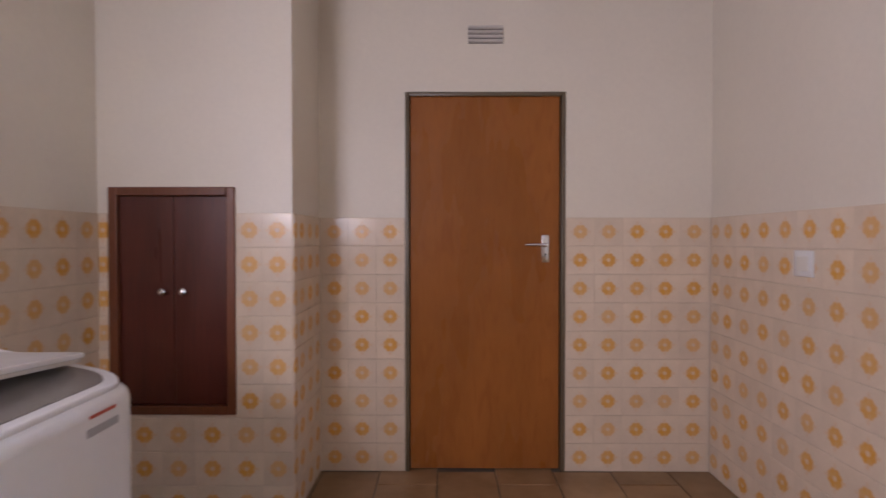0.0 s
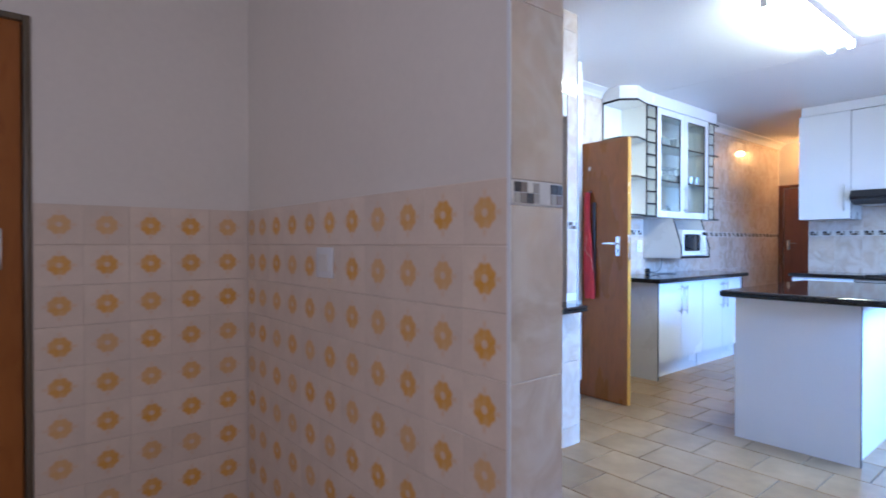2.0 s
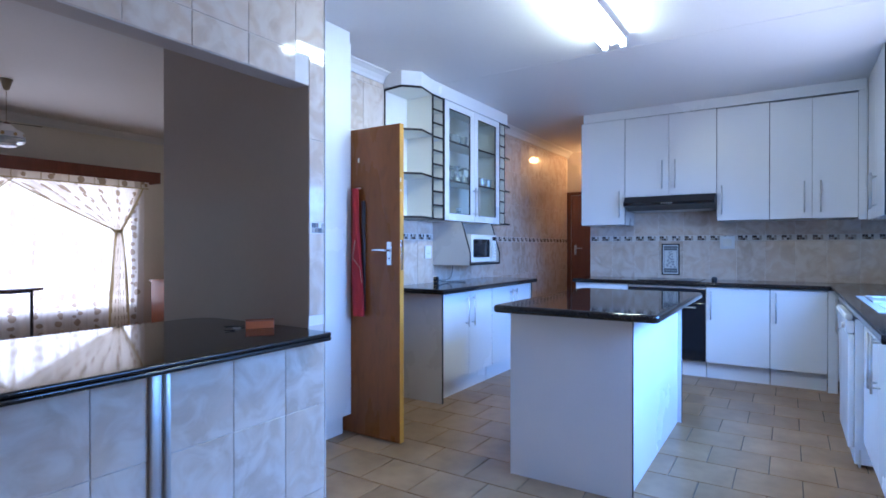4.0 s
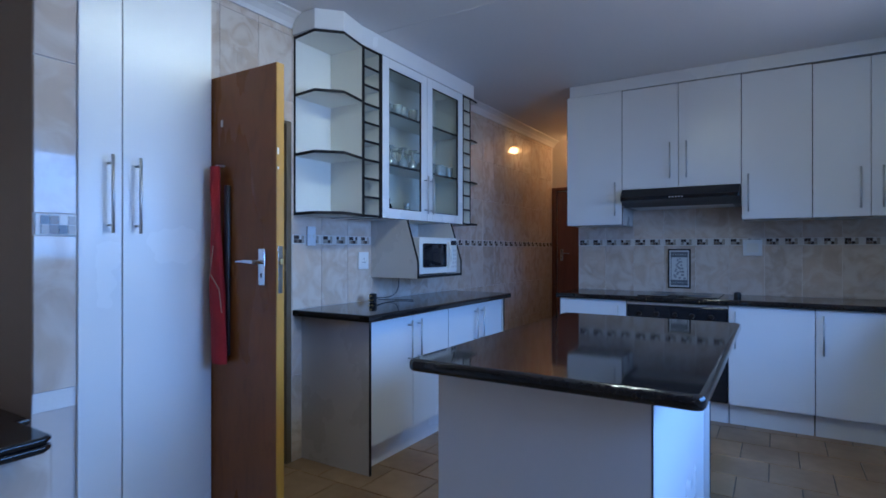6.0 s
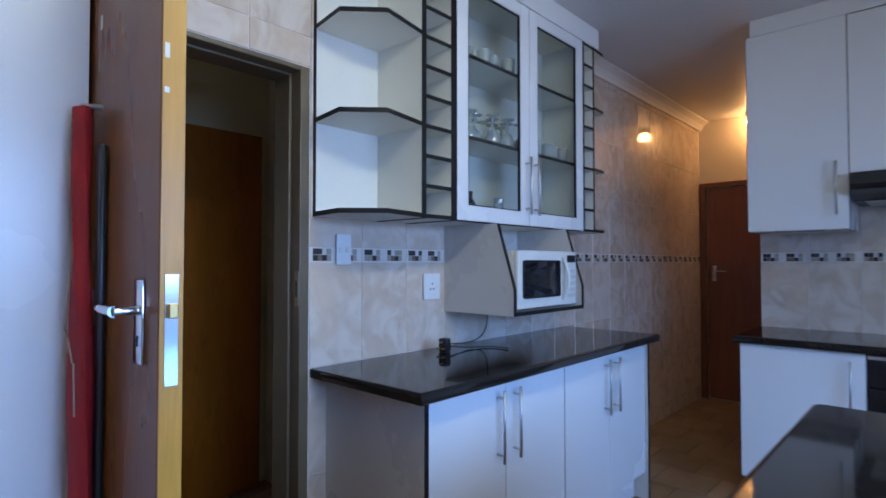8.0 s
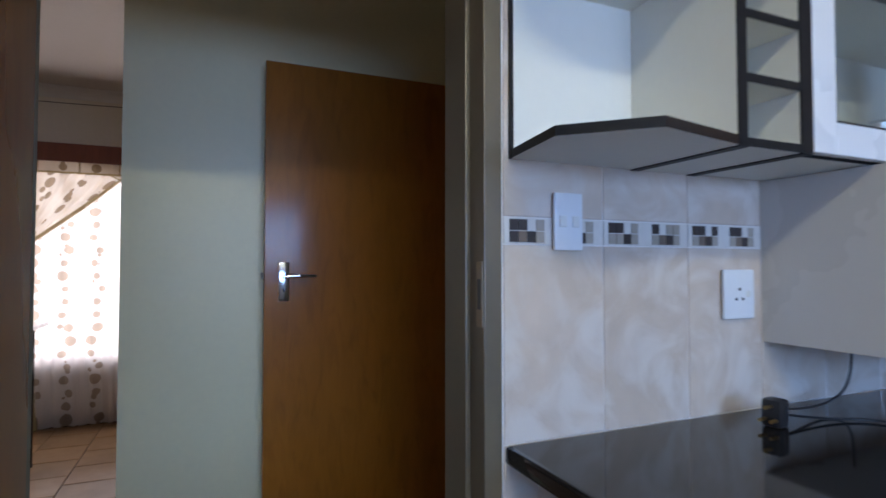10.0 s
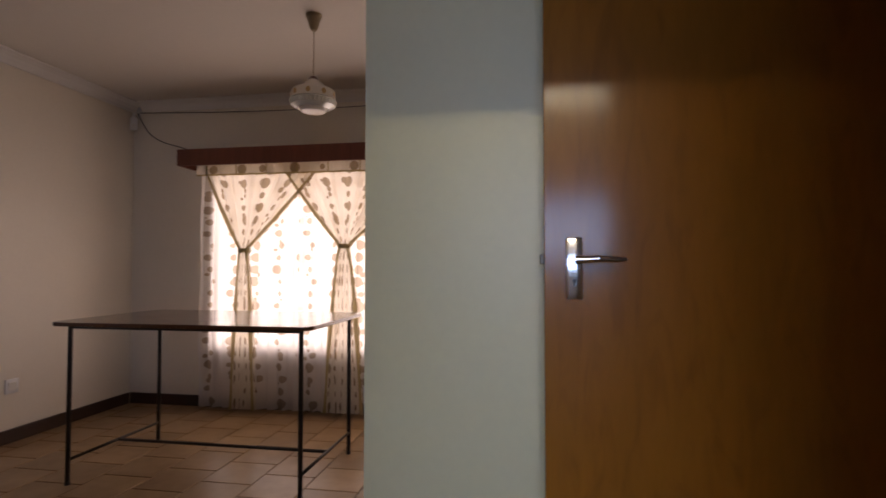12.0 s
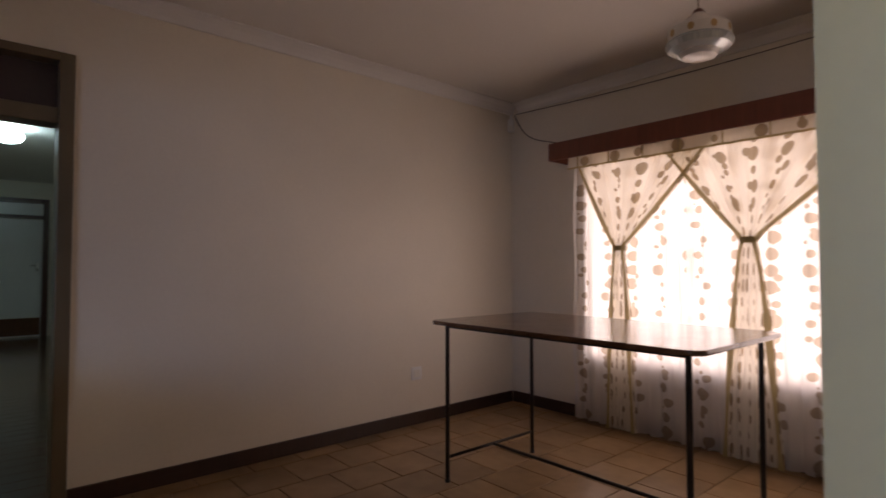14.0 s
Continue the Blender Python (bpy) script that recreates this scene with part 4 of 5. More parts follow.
unit("base_cabinet", "white single-door base cabinet at the end of the stove run", "cabinet", (7.00, 2.638, 0), -90, 0.550, 0.54, 0.155, 0.878, [], [0.49], 0.155, (0.57, 0.84), group="east base cabinets")
unit("base_cabinet", "white base cabinet beside the black oven", "cabinet", (7.00, 1.366, 0), -90, 0.523, 0.54, 0.155, 0.878, [], [0.045], 0.155, (0.57, 0.84), group="east base cabinets")
unit("base_cabinet", "white base cabinet near the corner", "cabinet", (7.00, 0.842, 0), -90, 0.425, 0.54, 0.155, 0.878, [], [0.045], 0.155, (0.57, 0.84), group="east base cabinets")
oven = thing("oven", "black built-in oven with round knobs", "oven", (7.00, 2.087, 0), -90)
part("body", boxes((0.003, 0.717, 0.02, 0.53, 0.155, 0.872)), M_DARKP, oven)
part("plinth", boxes((0.003, 0.717, 0.065, 0.50, 0, 0.154)), M_MEL, oven)
part("oven_door", boxes((0.006, 0.714, -0.004, 0.02, 0.165, 0.715, 0.004)), M_DGLASS, oven, "black glass oven door")
pnl = part("control_panel", boxes((0.006, 0.714, -0.002, 0.02, 0.722, 0.850, 0.003)), M_DGLASS, oven)
part("trim", boxes((0.004, 0.716, -0.006, 0.02, 0.853, 0.872, 0.002)), M_STEEL, oven, "thin steel trim under the worktop")
for x in (0.10, 0.23, 0.36, 0.48, 0.61):
    part("knob", rod(bmesh.new(), (x, -0.002, 0.785), (x, -0.024, 0.785), 0.019, 16, 0.016), M_TUBE, pnl, "", True)
bm = rod(bmesh.new(), (0.08, -0.045, 0.675), (0.64, -0.045, 0.675), 0.008)
for x in (0.12, 0.60):
    rod(bm, (x, -0.004, 0.675), (x, -0.045, 0.675), 0.006)
part("door_handle", bm, M_STEEL, oven, "", True)
worktop("worktop", "polished black granite worktop running round the corner", [(6.965, 2.662), (6.965, 0.405), (3.95, 0.405), (3.95, -0.195), (7.545, -0.195), (7.545, 2.662)], 0.880, 0.920)
hob = thing("hob", "black glass hob set on the worktop", "hob", (7.27, 1.72, 0.920))
part("glass_plate", boxes((-0.24, 0.24, -0.29, 0.29, 0.0, 0.005, 0.002)), M_DGLASS, hob, "", True)
for x, y, r in ((-0.11, -0.14, 0.09), (-0.11, 0.14, 0.075), (0.12, -0.14, 0.075), (0.12, 0.14, 0.09)):
    part("ring", lathe(bmesh.new(), [(r - 0.004, 0.0052), (r, 0.0052), (r, 0.0056), (r - 0.004, 0.0056)], 32, (x, y, 0)), M_INK, hob)
single("small_jar", lathe(bmesh.new(), [(0.0, 0), (0.024, 0), (0.027, 0.014), (0.024, 0.034), (0.014, 0.040), (0.0, 0.042)], 20), M_DARKP, "small black round jar on the worktop by the hob", "jar", (7.25, 1.32, 0.920), smooth=True)

frame_pic = thing("picture", "small framed grey ornamental print on the tiles", "picture", (7.541, 1.773, 0.955), -90)
part("frame", boxes((-0.09, -0.078, -0.012, 0.002, 0, 0.335, 0.002), (0.078, 0.09, -0.012, 0.002, 0, 0.335, 0.002), (-0.078, 0.078, -0.012, 0.002, 0, 0.012, 0.002), (-0.078, 0.078, -0.012, 0.002, 0.323, 0.335, 0.002)), M_BLACK, frame_pic)
part("print", boxes((-0.078, 0.078, -0.006, 0.0, 0.012, 0.323)), M_PAPER, frame_pic, "pale print with a grey floral border")
bm = bmesh.new()
for z in (0.036, 0.060, 0.275, 0.299):
    for k in range(7):
        lathe(bm, [(0.005, 0), (0.0125, 0), (0.0125, 0.0015), (0.005, 0.0015)], 12, (-0.057 + 0.019 * k, z, 0.006 + 0.0002 * k))
bmesh.ops.rotate(bm, matrix=Matrix.Rotation(radians(90), 3, "X"), verts=bm.verts)
part("border_scroll", bm, M_INK, frame_pic, "dark scrollwork borders")
bm = boxes((-0.066, -0.062, -0.0075, -0.0062, 0.026, 0.310), (0.062, 0.066, -0.0075, -0.0062, 0.026, 0.310), (-0.062, 0.062, -0.0075, -0.0062, 0.026, 0.030), (-0.062, 0.062, -0.0075, -0.0062, 0.306, 0.310))
part("border_line", bm, M_INK, frame_pic)
bm = bmesh.new()
for k in range(26):
    a, f = k * 2.4, k / 25
    lathe(bm, [(0.0, 0.0), (0.011 - 0.004 * f, 0.0), (0.009 - 0.004 * f, 0.0015), (0.0, 0.0015)], 10, ((0.042 - 0.030 * f) * math.cos(a), 0.085 + 0.165 * f + 0.010 * math.sin(a), 0.0062 + 0.0001 * k))
bmesh.ops.rotate(bm, matrix=Matrix.Rotation(radians(90), 3, "X"), verts=bm.verts)
part("ornament", bm, M_INKL, frame_pic, "pale grey leafy ornament")

# south run
unit("base_cabinet", "white two-door base cabinet beside the corner", "cabinet", (6.99, 0.345, 0), 180, 0.70, 0.53, 0.155, 0.878, [0.35], [0.30, 0.40], 0.155, (0.57, 0.84))
dr = thing("drawer_unit", "white three-drawer base unit with steel bar handles", "drawers", (6.285, 0.345, 0), 180)
part("carcass", boxes((0.002, 0.518, 0.022, 0.53, 0.155, 0.878)), M_GREYM, dr)
part("plinth", boxes((0.004, 0.516, 0.065, 0.48, 0, 0.154)), M_MEL, dr)
for z0, z1 in ((0.157, 0.42), (0.424, 0.66), (0.664, 0.875)):
    face = part("drawer_front", boxes((0.003, 0.517, 0, 0.018, z0, z1, 0.0015)), M_MEL, dr)
    bar_handle(face, (z0 + z1) / 2, 0.13, 0.39, horizontal=True)
dw = thing("dishwasher", "white freestanding dishwasher under the worktop", "dishwasher", (5.755, 0.415, 0), 180)
part("body", boxes((0.004, 0.596, 0.03, 0.58, 0.02, 0.845, 0.004)), M_ENAM, dw)
part("door", boxes((0.004, 0.596, 0.0, 0.029, 0.11, 0.755, 0.006)), M_ENAM, dw, "", True)
part("control_panel", boxes((0.004, 0.596, -0.012, 0.029, 0.76, 0.835, 0.010)), M_ENAM, dw, "", True)
part("lid", boxes((0.0, 0.60, -0.016, 0.02, 0.838, 0.872, 0.008)), M_CREAMP, dw, "", True)
part("knob", rod(bmesh.new(), (0.53, -0.012, 0.80), (0.53, -0.028, 0.80), 0.018, 16), M_GREYM, dw, "", True)
part("kick", boxes((0.004, 0.596, 0.05, 0.06, 0.0, 0.105)), M_GREYM, dw)
unit("base_cabinet", "white base cabinet under the sink", "cabinet", (5.15, 0.345, 0), 180, 1.18, 0.53, 0.155, 0.878, [0.59], [0.53, 0.65], 0.155, (0.57, 0.84))
unit("wall_cabinet", "white glossy wall cabinet on the window wall", "cabinet", (7.12, 0.135, 0), 180, 0.92, 0.33, 1.480, 2.695, [0.46], [0.40, 0.52], hz=(1.55, 1.83))
sink = thing("sink", "stainless steel sink with a drainer and tap", "sink", (5.35, 0.10, 0.920))
bm = boxes((-0.55, 0.55, -0.22, 0.22, 0.0, 0.004, 0.001))
part("drainer", bm, M_STEEL, sink)
for k in range(8):
    part("ridge", boxes((-0.50 + 0.055 * k, -0.475 + 0.055 * k, -0.17, 0.17, 0.004, 0.009, 0.002)), M_STEEL, sink)
part("bowl_rim", boxes((0.03, 0.48, -0.18, -0.15, 0.004, 0.014, 0.003), (0.03, 0.48, 0.15, 0.18, 0.004, 0.014, 0.003), (0.03, 0.06, -0.15, 0.15, 0.004, 0.014, 0.003), (0.45, 0.48, -0.15, 0.15, 0.004, 0.014, 0.003)), M_STEEL, sink)
bm = rod(bmesh.new(), (0.25, -0.20, 0.004), (0.25, -0.20, 0.22), 0.012)
rod(bm, (0.25, -0.20, 0.22), (0.25, -0.05, 0.25), 0.010)
rod(bm, (0.25, -0.05, 0.25), (0.25, -0.04, 0.21), 0.009)
part("tap", bm, M_CHROME, sink, "", True)

# island
island = thing("kitchen_island", "white kitchen island on a tiled floor", "kitchen island", (4.035, 1.345, 0))
part("carcass", boxes((0.020, 1.440, 0.045, 0.640, 0.0, 0.892)), M_MEL, island)
for x in (0.0, 1.442):
    panel = part("end_panel", boxes((x, x + 0.018, 0.0, 0.655, 0.0, 0.892, 0.001)), M_MATT, island, "matt white end panel with black edges")
    part("edge_band", boxes((x - 0.0004, x + 0.0184, -0.0022, -0.0002, 0, 0.892)), M_BLACK, panel)
part("side_panel", boxes((0.022, 1.438, 0.026, 0.0445, 0.0, 0.888, 0.0012)), M_MEL, island, "plain white side panel")
bm = bmesh.new()
outline = []
for cx, cy, a0 in ((5.463, 1.240, -90), (5.463, 2.050, 0), (3.995, 2.050, 90), (3.995, 1.240, 180)):
    outline += [(cx + 0.03 * math.cos(radians(a0 + 22.5 * k)), cy + 0.03 * math.sin(radians(a0 + 22.5 * k))) for k in range(5)]
worktop("island_top", "polished black granite island top with a rounded edge", outline, 0.8935, 0.935, 0.016)

# bar
bm = bmesh.new()
outline = [(1.45, 2.462), (3.115, 2.462), (3.135, 2.482), (3.135, 2.655), (3.160, 2.655), (3.160, 3.28)]
outline += [(3.008 + 0.152 * math.cos(radians(15 * k)), 3.33 + 0.152 * math.sin(radians(15 * k))) for k in range(1, 7)] + [(1.45, 3.482)]
bar = thing("bar_counter", "polished black granite bar top in the serving hatch", "bar top")
part("upper_slab", prism(bmesh.new(), outline, 0.8455, 0.863, 0.007), M_GRAN, bar, "", True)
part("lower_slab", prism(bmesh.new(), outline, 0.826, 0.845, 0.007), M_GRAN, bar, "", True)
trim = single("bar_strip", boxes((2.330, 2.357, 2.535, 2.5595, 0.002, 0.822, 0.004), (2.357, 2.377, 2.545, 2.5595, 0.002, 0.822, 0.002), (2.377, 2.397, 2.530, 2.5595, 0.002, 0.822, 0.004)), M_STEEL, "brushed steel cover strip on the bar front", "trim", smooth=True)
case = thing("small_box", "small orange cardboard box on the bar top", "box", (3.045, 2.868, 0.863), -37)
part("carton", boxes((-0.065, 0.065, -0.035, 0.035, 0.0, 0.034, 0.002)), M_ORANGE, case)
part("lid_flap", boxes((-0.066, 0.066, -0.036, 0.036, 0.0342, 0.0375, 0.001)), surf("dull_orange", (0.42, 0.12, 0.05), 0.6), case)
keys = thing("key_bunch", "bunch of dark keys beside the orange box", "keys", (2.965, 2.935, 0.863), 20)
part("ring", lathe(bmesh.new(), [(0.016, 0.001), (0.019, 0.001), (0.019, 0.004), (0.016, 0.004)], 20), M_STEEL, keys)
for a in (0, 50, 100, 160):
    part("key", boxes((0.015, 0.062, -0.004, 0.004, 0.004, 0.007, 0.001), (0.012, 0.030, -0.010, 0.010, 0.0045, 0.0075, 0.002)), M_DARKP, keys).matrix_basis = pose(0, 0, 0.0004 * a / 10, 0, 0, a)

# ceiling tube light
tube = thing("tube_light", "lit double fluorescent tube fitting on the ceiling", "ceiling light", (4.47, 1.715, H))
part("batten", boxes((-0.63, 0.63, -0.035, 0.035, -0.050, -0.001, 0.004)), M_ENAM, tube)
# Wings added, none seen, to keep the tubes' light off the ceiling beside them.
part("reflector", boxes((-0.595, 0.595, -0.085, -0.0355, -0.042, -0.038), (-0.595, 0.595, 0.0355, 0.085, -0.042, -0.038)), M_ENAM, tube, "added white wings that keep the tubes' light off the ceiling")
for y in (-0.062, 0.062):
    part("tube", rod(bmesh.new(), (-0.60, y, -0.062), (0.60, y, -0.062), 0.016, 16), M_TUBEGLOW, tube, "glowing white tube", True)
    for x in (-0.61, 0.61):
        part("end_cap", boxes((x - 0.012, x + 0.012, y - 0.020, y + 0.020, -0.085, -0.012, 0.003)), M_PLAST, tube)
setting("trim_ceiling_strip", boxes((5.335, 5.36, -0.19, 3.47, H - 0.003, H - 0.0005, 0.001)), M_CEIL, "flat white cover strip on the ceiling", "trim")
lamp = thing("passage_lamp", "small warm ceiling lamp in the passage", "ceiling light", (9.23, 3.06, H))
part("rose", lathe(bmesh.new(), [(0.0, -0.001), (0.070, -0.001), (0.068, -0.020), (0.045, -0.045), (0.0, -0.046)], 20), M_BRASS, lamp, "", True)
part("bulb", lathe(bmesh.new(), [(0.0, -0.125), (0.040, -0.120), (0.062, -0.098), (0.058, -0.070), (0.036, -0.0465), (0.0, -0.0462)], 20), M_WARMGLOW, lamp, "glowing warm glass", True)

# red bag on the door
bm = bmesh.new()
rings = []
for k in range(19):
    f = k / 18
    z = 0.80 + 0.84 * f
    wide = 0.040 - 0.016 * f + 0.016 * (f < 0.45) * math.sin(math.pi * f / 0.45)
    thick = 0.026 - 0.008 * f
    dy = 0.030 * (1 - f) ** 1.5
    rings.append([bm.verts.new((4.012 + thick * math.cos(a) * 0.8 + 0.003 * math.sin(9 * f + 3 * a), 3.118 - dy + wide * math.sin(a) + 0.004 * math.sin(13 * f + a), z)) for a in [2 * math.pi * j / 16 for j in range(16)]])
for lo, hi in zip(rings, rings[1:]):
    for j in range(16):
        bm.faces.new((lo[j], lo[(j + 1) % 16], hi[(j + 1) % 16], hi[j]))
bm.faces.new(rings[0])
bm.faces.new(rings[-1])
bag = thing("folded_bag", "long folded red cloth bag hanging on the open door", "bag", (0, 0, 0))
part("cloth", bm, M_RED, bag, "", True)
# Dark strip put in for the shade and door reflection beside the cloth.
part("inner_bag", boxes((4.028, 4.043, 3.052, 3.082, 0.83, 1.56, 0.007)), M_DARKP, bag, "dark strip standing in for shade and reflection beside the red cloth", True)
cord = bmesh.new()
for (y0, z0), (y1, z1) in (((3.10, 1.30), (3.12, 1.18)), ((3.12, 1.18), (3.06, 1.12)), ((3.06, 1.12), (3.04, 1.02))):
    rod(cord, (3.990, y0, z0), (3.988, y1, z1), 0.0017, 8)
part("draw_cord", cord, surf("tan_cord", (0.45, 0.33, 0.22), 0.8), bag, "pale draw cord", True)
part("hook", rod(bmesh.new(), (4.044, 3.10, 1.645), (4.005, 3.10, 1.640), 0.005, 8), M_STEEL, bag)


# glassware
def tumbler(at):
    bm = lathe(bmesh.new(), [(0.0, 0.006), (0.026, 0.006), (0.033, 0.095), (0.035, 0.095), (0.0285, 0.0), (0.0, 0.0)], 20)
    return single("tumbler", bm, M_TUMBLER, "clear glass tumbler on a cabinet shelf", "glass", at, smooth=True, group="glassware")


def wine_glass(at):
    bm = lathe(bmesh.new(), [(0.0, 0.150), (0.034, 0.150), (0.034, 0.147), (0.006, 0.141), (0.004, 0.085), (0.022, 0.070), (0.034, 0.040), (0.030, 0.0), (0.0285, 0.0), (0.0325, 0.040), (0.020, 0.072), (0.0, 0.078)], 20)
    return single("wine_glass", bm, M_TUMBLER, "upturned clear wine glass on a cabinet shelf", "glass", at, smooth=True, group="glassware")


first = tumbler((5.63, 3.44, 2.234))
for x, y, z in ((5.71, 3.40, 2.234), (5.80, 3.42, 2.234), (5.89, 3.39, 2.234), (5.76, 3.50, 2.234), (5.86, 3.50, 2.234), (6.18, 3.42, 1.874), (6.27, 3.40, 1.874), (6.36, 3.43, 1.874), (6.32, 3.50, 1.874), (6.44, 3.41, 1.874), (6.22, 3.50, 1.874)):
    copy_thing(first, pose(x, y, z))
first = wine_glass((5.62, 3.41, 1.874))
for x, y in ((5.69, 3.44), (5.75, 3.38), (5.81, 3.43), (5.87, 3.38), (5.93, 3.43), (5.99, 3.39), (5.66, 3.50), (5.74, 3.51), (5.82, 3.50), (5.90, 3.50), (5.98, 3.50)):
    copy_thing(first, pose(x, y, 1.874))
first = single("small_bowl", lathe(bmesh.new(), [(0.0, 0.003), (0.020, 0.003), (0.040, 0.030), (0.043, 0.030), (0.024, 0.0), (0.0, 0.0)], 20), M_TUMBLER, "small clear glass bowl on the lowest cabinet shelf", "bowl", (5.76, 3.41, 1.509), smooth=True, group="glass bowls")
for x, y in ((5.68, 3.44), (6.21, 3.42), (6.31, 3.40), (6.41, 3.43), (6.50, 3.41)):
    copy_thing(first, pose(x, y, 1.509))
single("dark_bottle", lathe(bmesh.new(), [(0.0, 0.0), (0.026, 0.0), (0.028, 0.006), (0.028, 0.085), (0.020, 0.105), (0.011, 0.116), (0.011, 0.138), (0.013, 0.139), (0.013, 0.150), (0.0, 0.151)], 20), M_DGLASS, "small dark bottle on the lowest cabinet shelf", "bottle", (5.69, 3.47, 1.509), smooth=True)
jar = thing("glass_jar", "small glass jar with a steel lid in the cabinet", "jar", (5.85, 3.42, 1.509))
part("glass_body", lathe(bmesh.new(), [(0.0, 0), (0.032, 0), (0.034, 0.01), (0.024, 0.06), (0.022, 0.10), (0.0, 0.101)], 20), M_TUMBLER, jar, "", True)
part("lid", lathe(bmesh.new(), [(0.0, 0.1015), (0.026, 0.1015), (0.028, 0.12), (0.02, 0.128), (0.0, 0.128)], 20), M_STEEL, jar, "steel lid", True)


# ---- dining room ----
table = thing("dining_table", "brown laminate table on thin black tube legs", "table", (2.592, 6.452, 0))
outline = []
for cx, cy, a0 in ((0.70, -0.38, -90), (0.70, 0.38, 0), (-0.70, 0.38, 90), (-0.70, -0.38, 180)):
    outline += [(cx + 0.07 * math.cos(radians(a0 + 15 * k)), cy + 0.07 * math.sin(radians(a0 + 15 * k))) for k in range(7)]
top = part("tabletop", prism(bmesh.new(), outline, 0.890, 0.912, 0.004), M_TABLE, table, "glossy brown tabletop with rounded corners", True)
for y in (-0.378, 0.362):
    part("apron_rail", boxes((-0.69, 0.69, y, y + 0.016, 0.870, 0.8895, 0.002)), M_TUBE, table)
for x in (-0.69, 0.69):
    for y in (-0.37, 0.37):
        leg = part("leg", rod(bmesh.new(), (x, y, 0.004), (x, y, 0.8895), 0.0125, 12), M_TUBE, table, "", True)
        part("foot_cap", rod(bmesh.new(), (x, y, 0.0), (x, y, 0.02), 0.0145, 12), M_DARKP, leg)
    part("stretcher", rod(bmesh.new(), (x, -0.37, 0.138), (x, 0.37, 0.138), 0.009, 10), M_TUBE, table, "", True)
part("stretcher", rod(bmesh.new(), (-0.69, 0, 0.138), (0.69, 0, 0.138), 0.010, 10), M_TUBE, table, "", True)

pend = thing("pendant_lamp", "glass pendant lamp hanging from a brass ceiling rose", "pendant lamp", (3.21, 6.38, H))
part("ceiling_rose", lathe(bmesh.new(), [(0.0, -0.001), (0.048, -0.001), (0.047, -0.014), (0.042, -0.018), (0.024, -0.080), (0.016, -0.094), (0.0, -0.096)], 24), M_ROSE, pend, "dull bronze cup-shaped ceiling rose", True)
part("flex", rod(bmesh.new(), (0, 0, -0.095), (0, 0, -0.372), 0.003, 8), M_ROSE, pend)
part("shade_cap", lathe(bmesh.new(), [(0.0, -0.368), (0.020, -0.370), (0.030, -0.384), (0.0, -0.3845)], 20), M_HATCH, pend, "dark cap", True)
part("shade_neck", lathe(bmesh.new(), [(0.028, -0.385), (0.046, -0.396), (0.066, -0.414), (0.078, -0.432), (0.074, -0.433), (0.042, -0.401), (0.028, -0.390)], 32), M_LAMPG, pend, "ribbed milky glass neck", True)
part("shade", lathe(bmesh.new(), [(0.079, -0.433), (0.122, -0.438), (0.132, -0.448), (0.134, -0.486), (0.130, -0.486), (0.128, -0.450), (0.079, -0.438)], 32), M_LAMPG, pend, "milky glass shade band", True)
bowl = lathe(bmesh.new(), [(0.134, -0.487), (0.140, -0.496), (0.128, -0.518), (0.090, -0.534), (0.086, -0.530), (0.124, -0.514), (0.134, -0.496)], 72)
for v in bowl.verts:
    ring = round(math.atan2(v.co.y, v.co.x) / (2 * math.pi) * 72)
    if ring % 2 and v.co.z < -0.492:
        v.co.x, v.co.y = v.co.x * 1.035, v.co.y * 1.035
part("shade_bowl", bowl, M_TUMBLER, pend, "clear ribbed glass ring", True)
part("shade_reflector", lathe(bmesh.new(), [(0.086, -0.531), (0.072, -0.548), (0.040, -0.556), (0.0, -0.558)], 24), M_LAMPG, pend, "milky glass base", True)
M_MOTIF = surf("ochre_motif", (0.45, 0.28, 0.10), 0.4)
for k in range(9):
    a = k * 2 * math.pi / 9
    part("painted_motif", rod(bmesh.new(), (0.1315 * math.cos(a), 0.1315 * math.sin(a), -0.466), (0.1345 * math.cos(a), 0.1345 * math.sin(a), -0.466), 0.014, 14), M_MOTIF, pend)
for piece in pend.children:
    if piece.name.startswith(("shade", "painted")):
        piece.location, piece.scale = (0, 0, 0.0592), (0.96, 0.96, 1.16)

pelmet = thing("curtain_pelmet", "long red-brown wooden curtain pelmet above the window", "pelmet", (3.3625, 7.525, 2.070))
part("front_board", boxes((-1.861, 1.861, 0.0, 0.022, 0.0, 0.140, 0.003)), M_PELMET, pelmet)
part("top_board", boxes((-1.861, 1.861, 0.0225, 0.239, 0.118, 0.140, 0.002)), M_PELMET, pelmet)
for x in (-1.861, 1.839):
    part("end_board", boxes((x, x + 0.022, 0.0225, 0.239, 0.0, 0.1175, 0.002)), M_PELMET, pelmet)
part("curtain_rail", rod(bmesh.new(), (-1.83, 0.09, 0.045), (1.83, 0.09, 0.045), 0.010, 10), M_STEEL, pelmet)


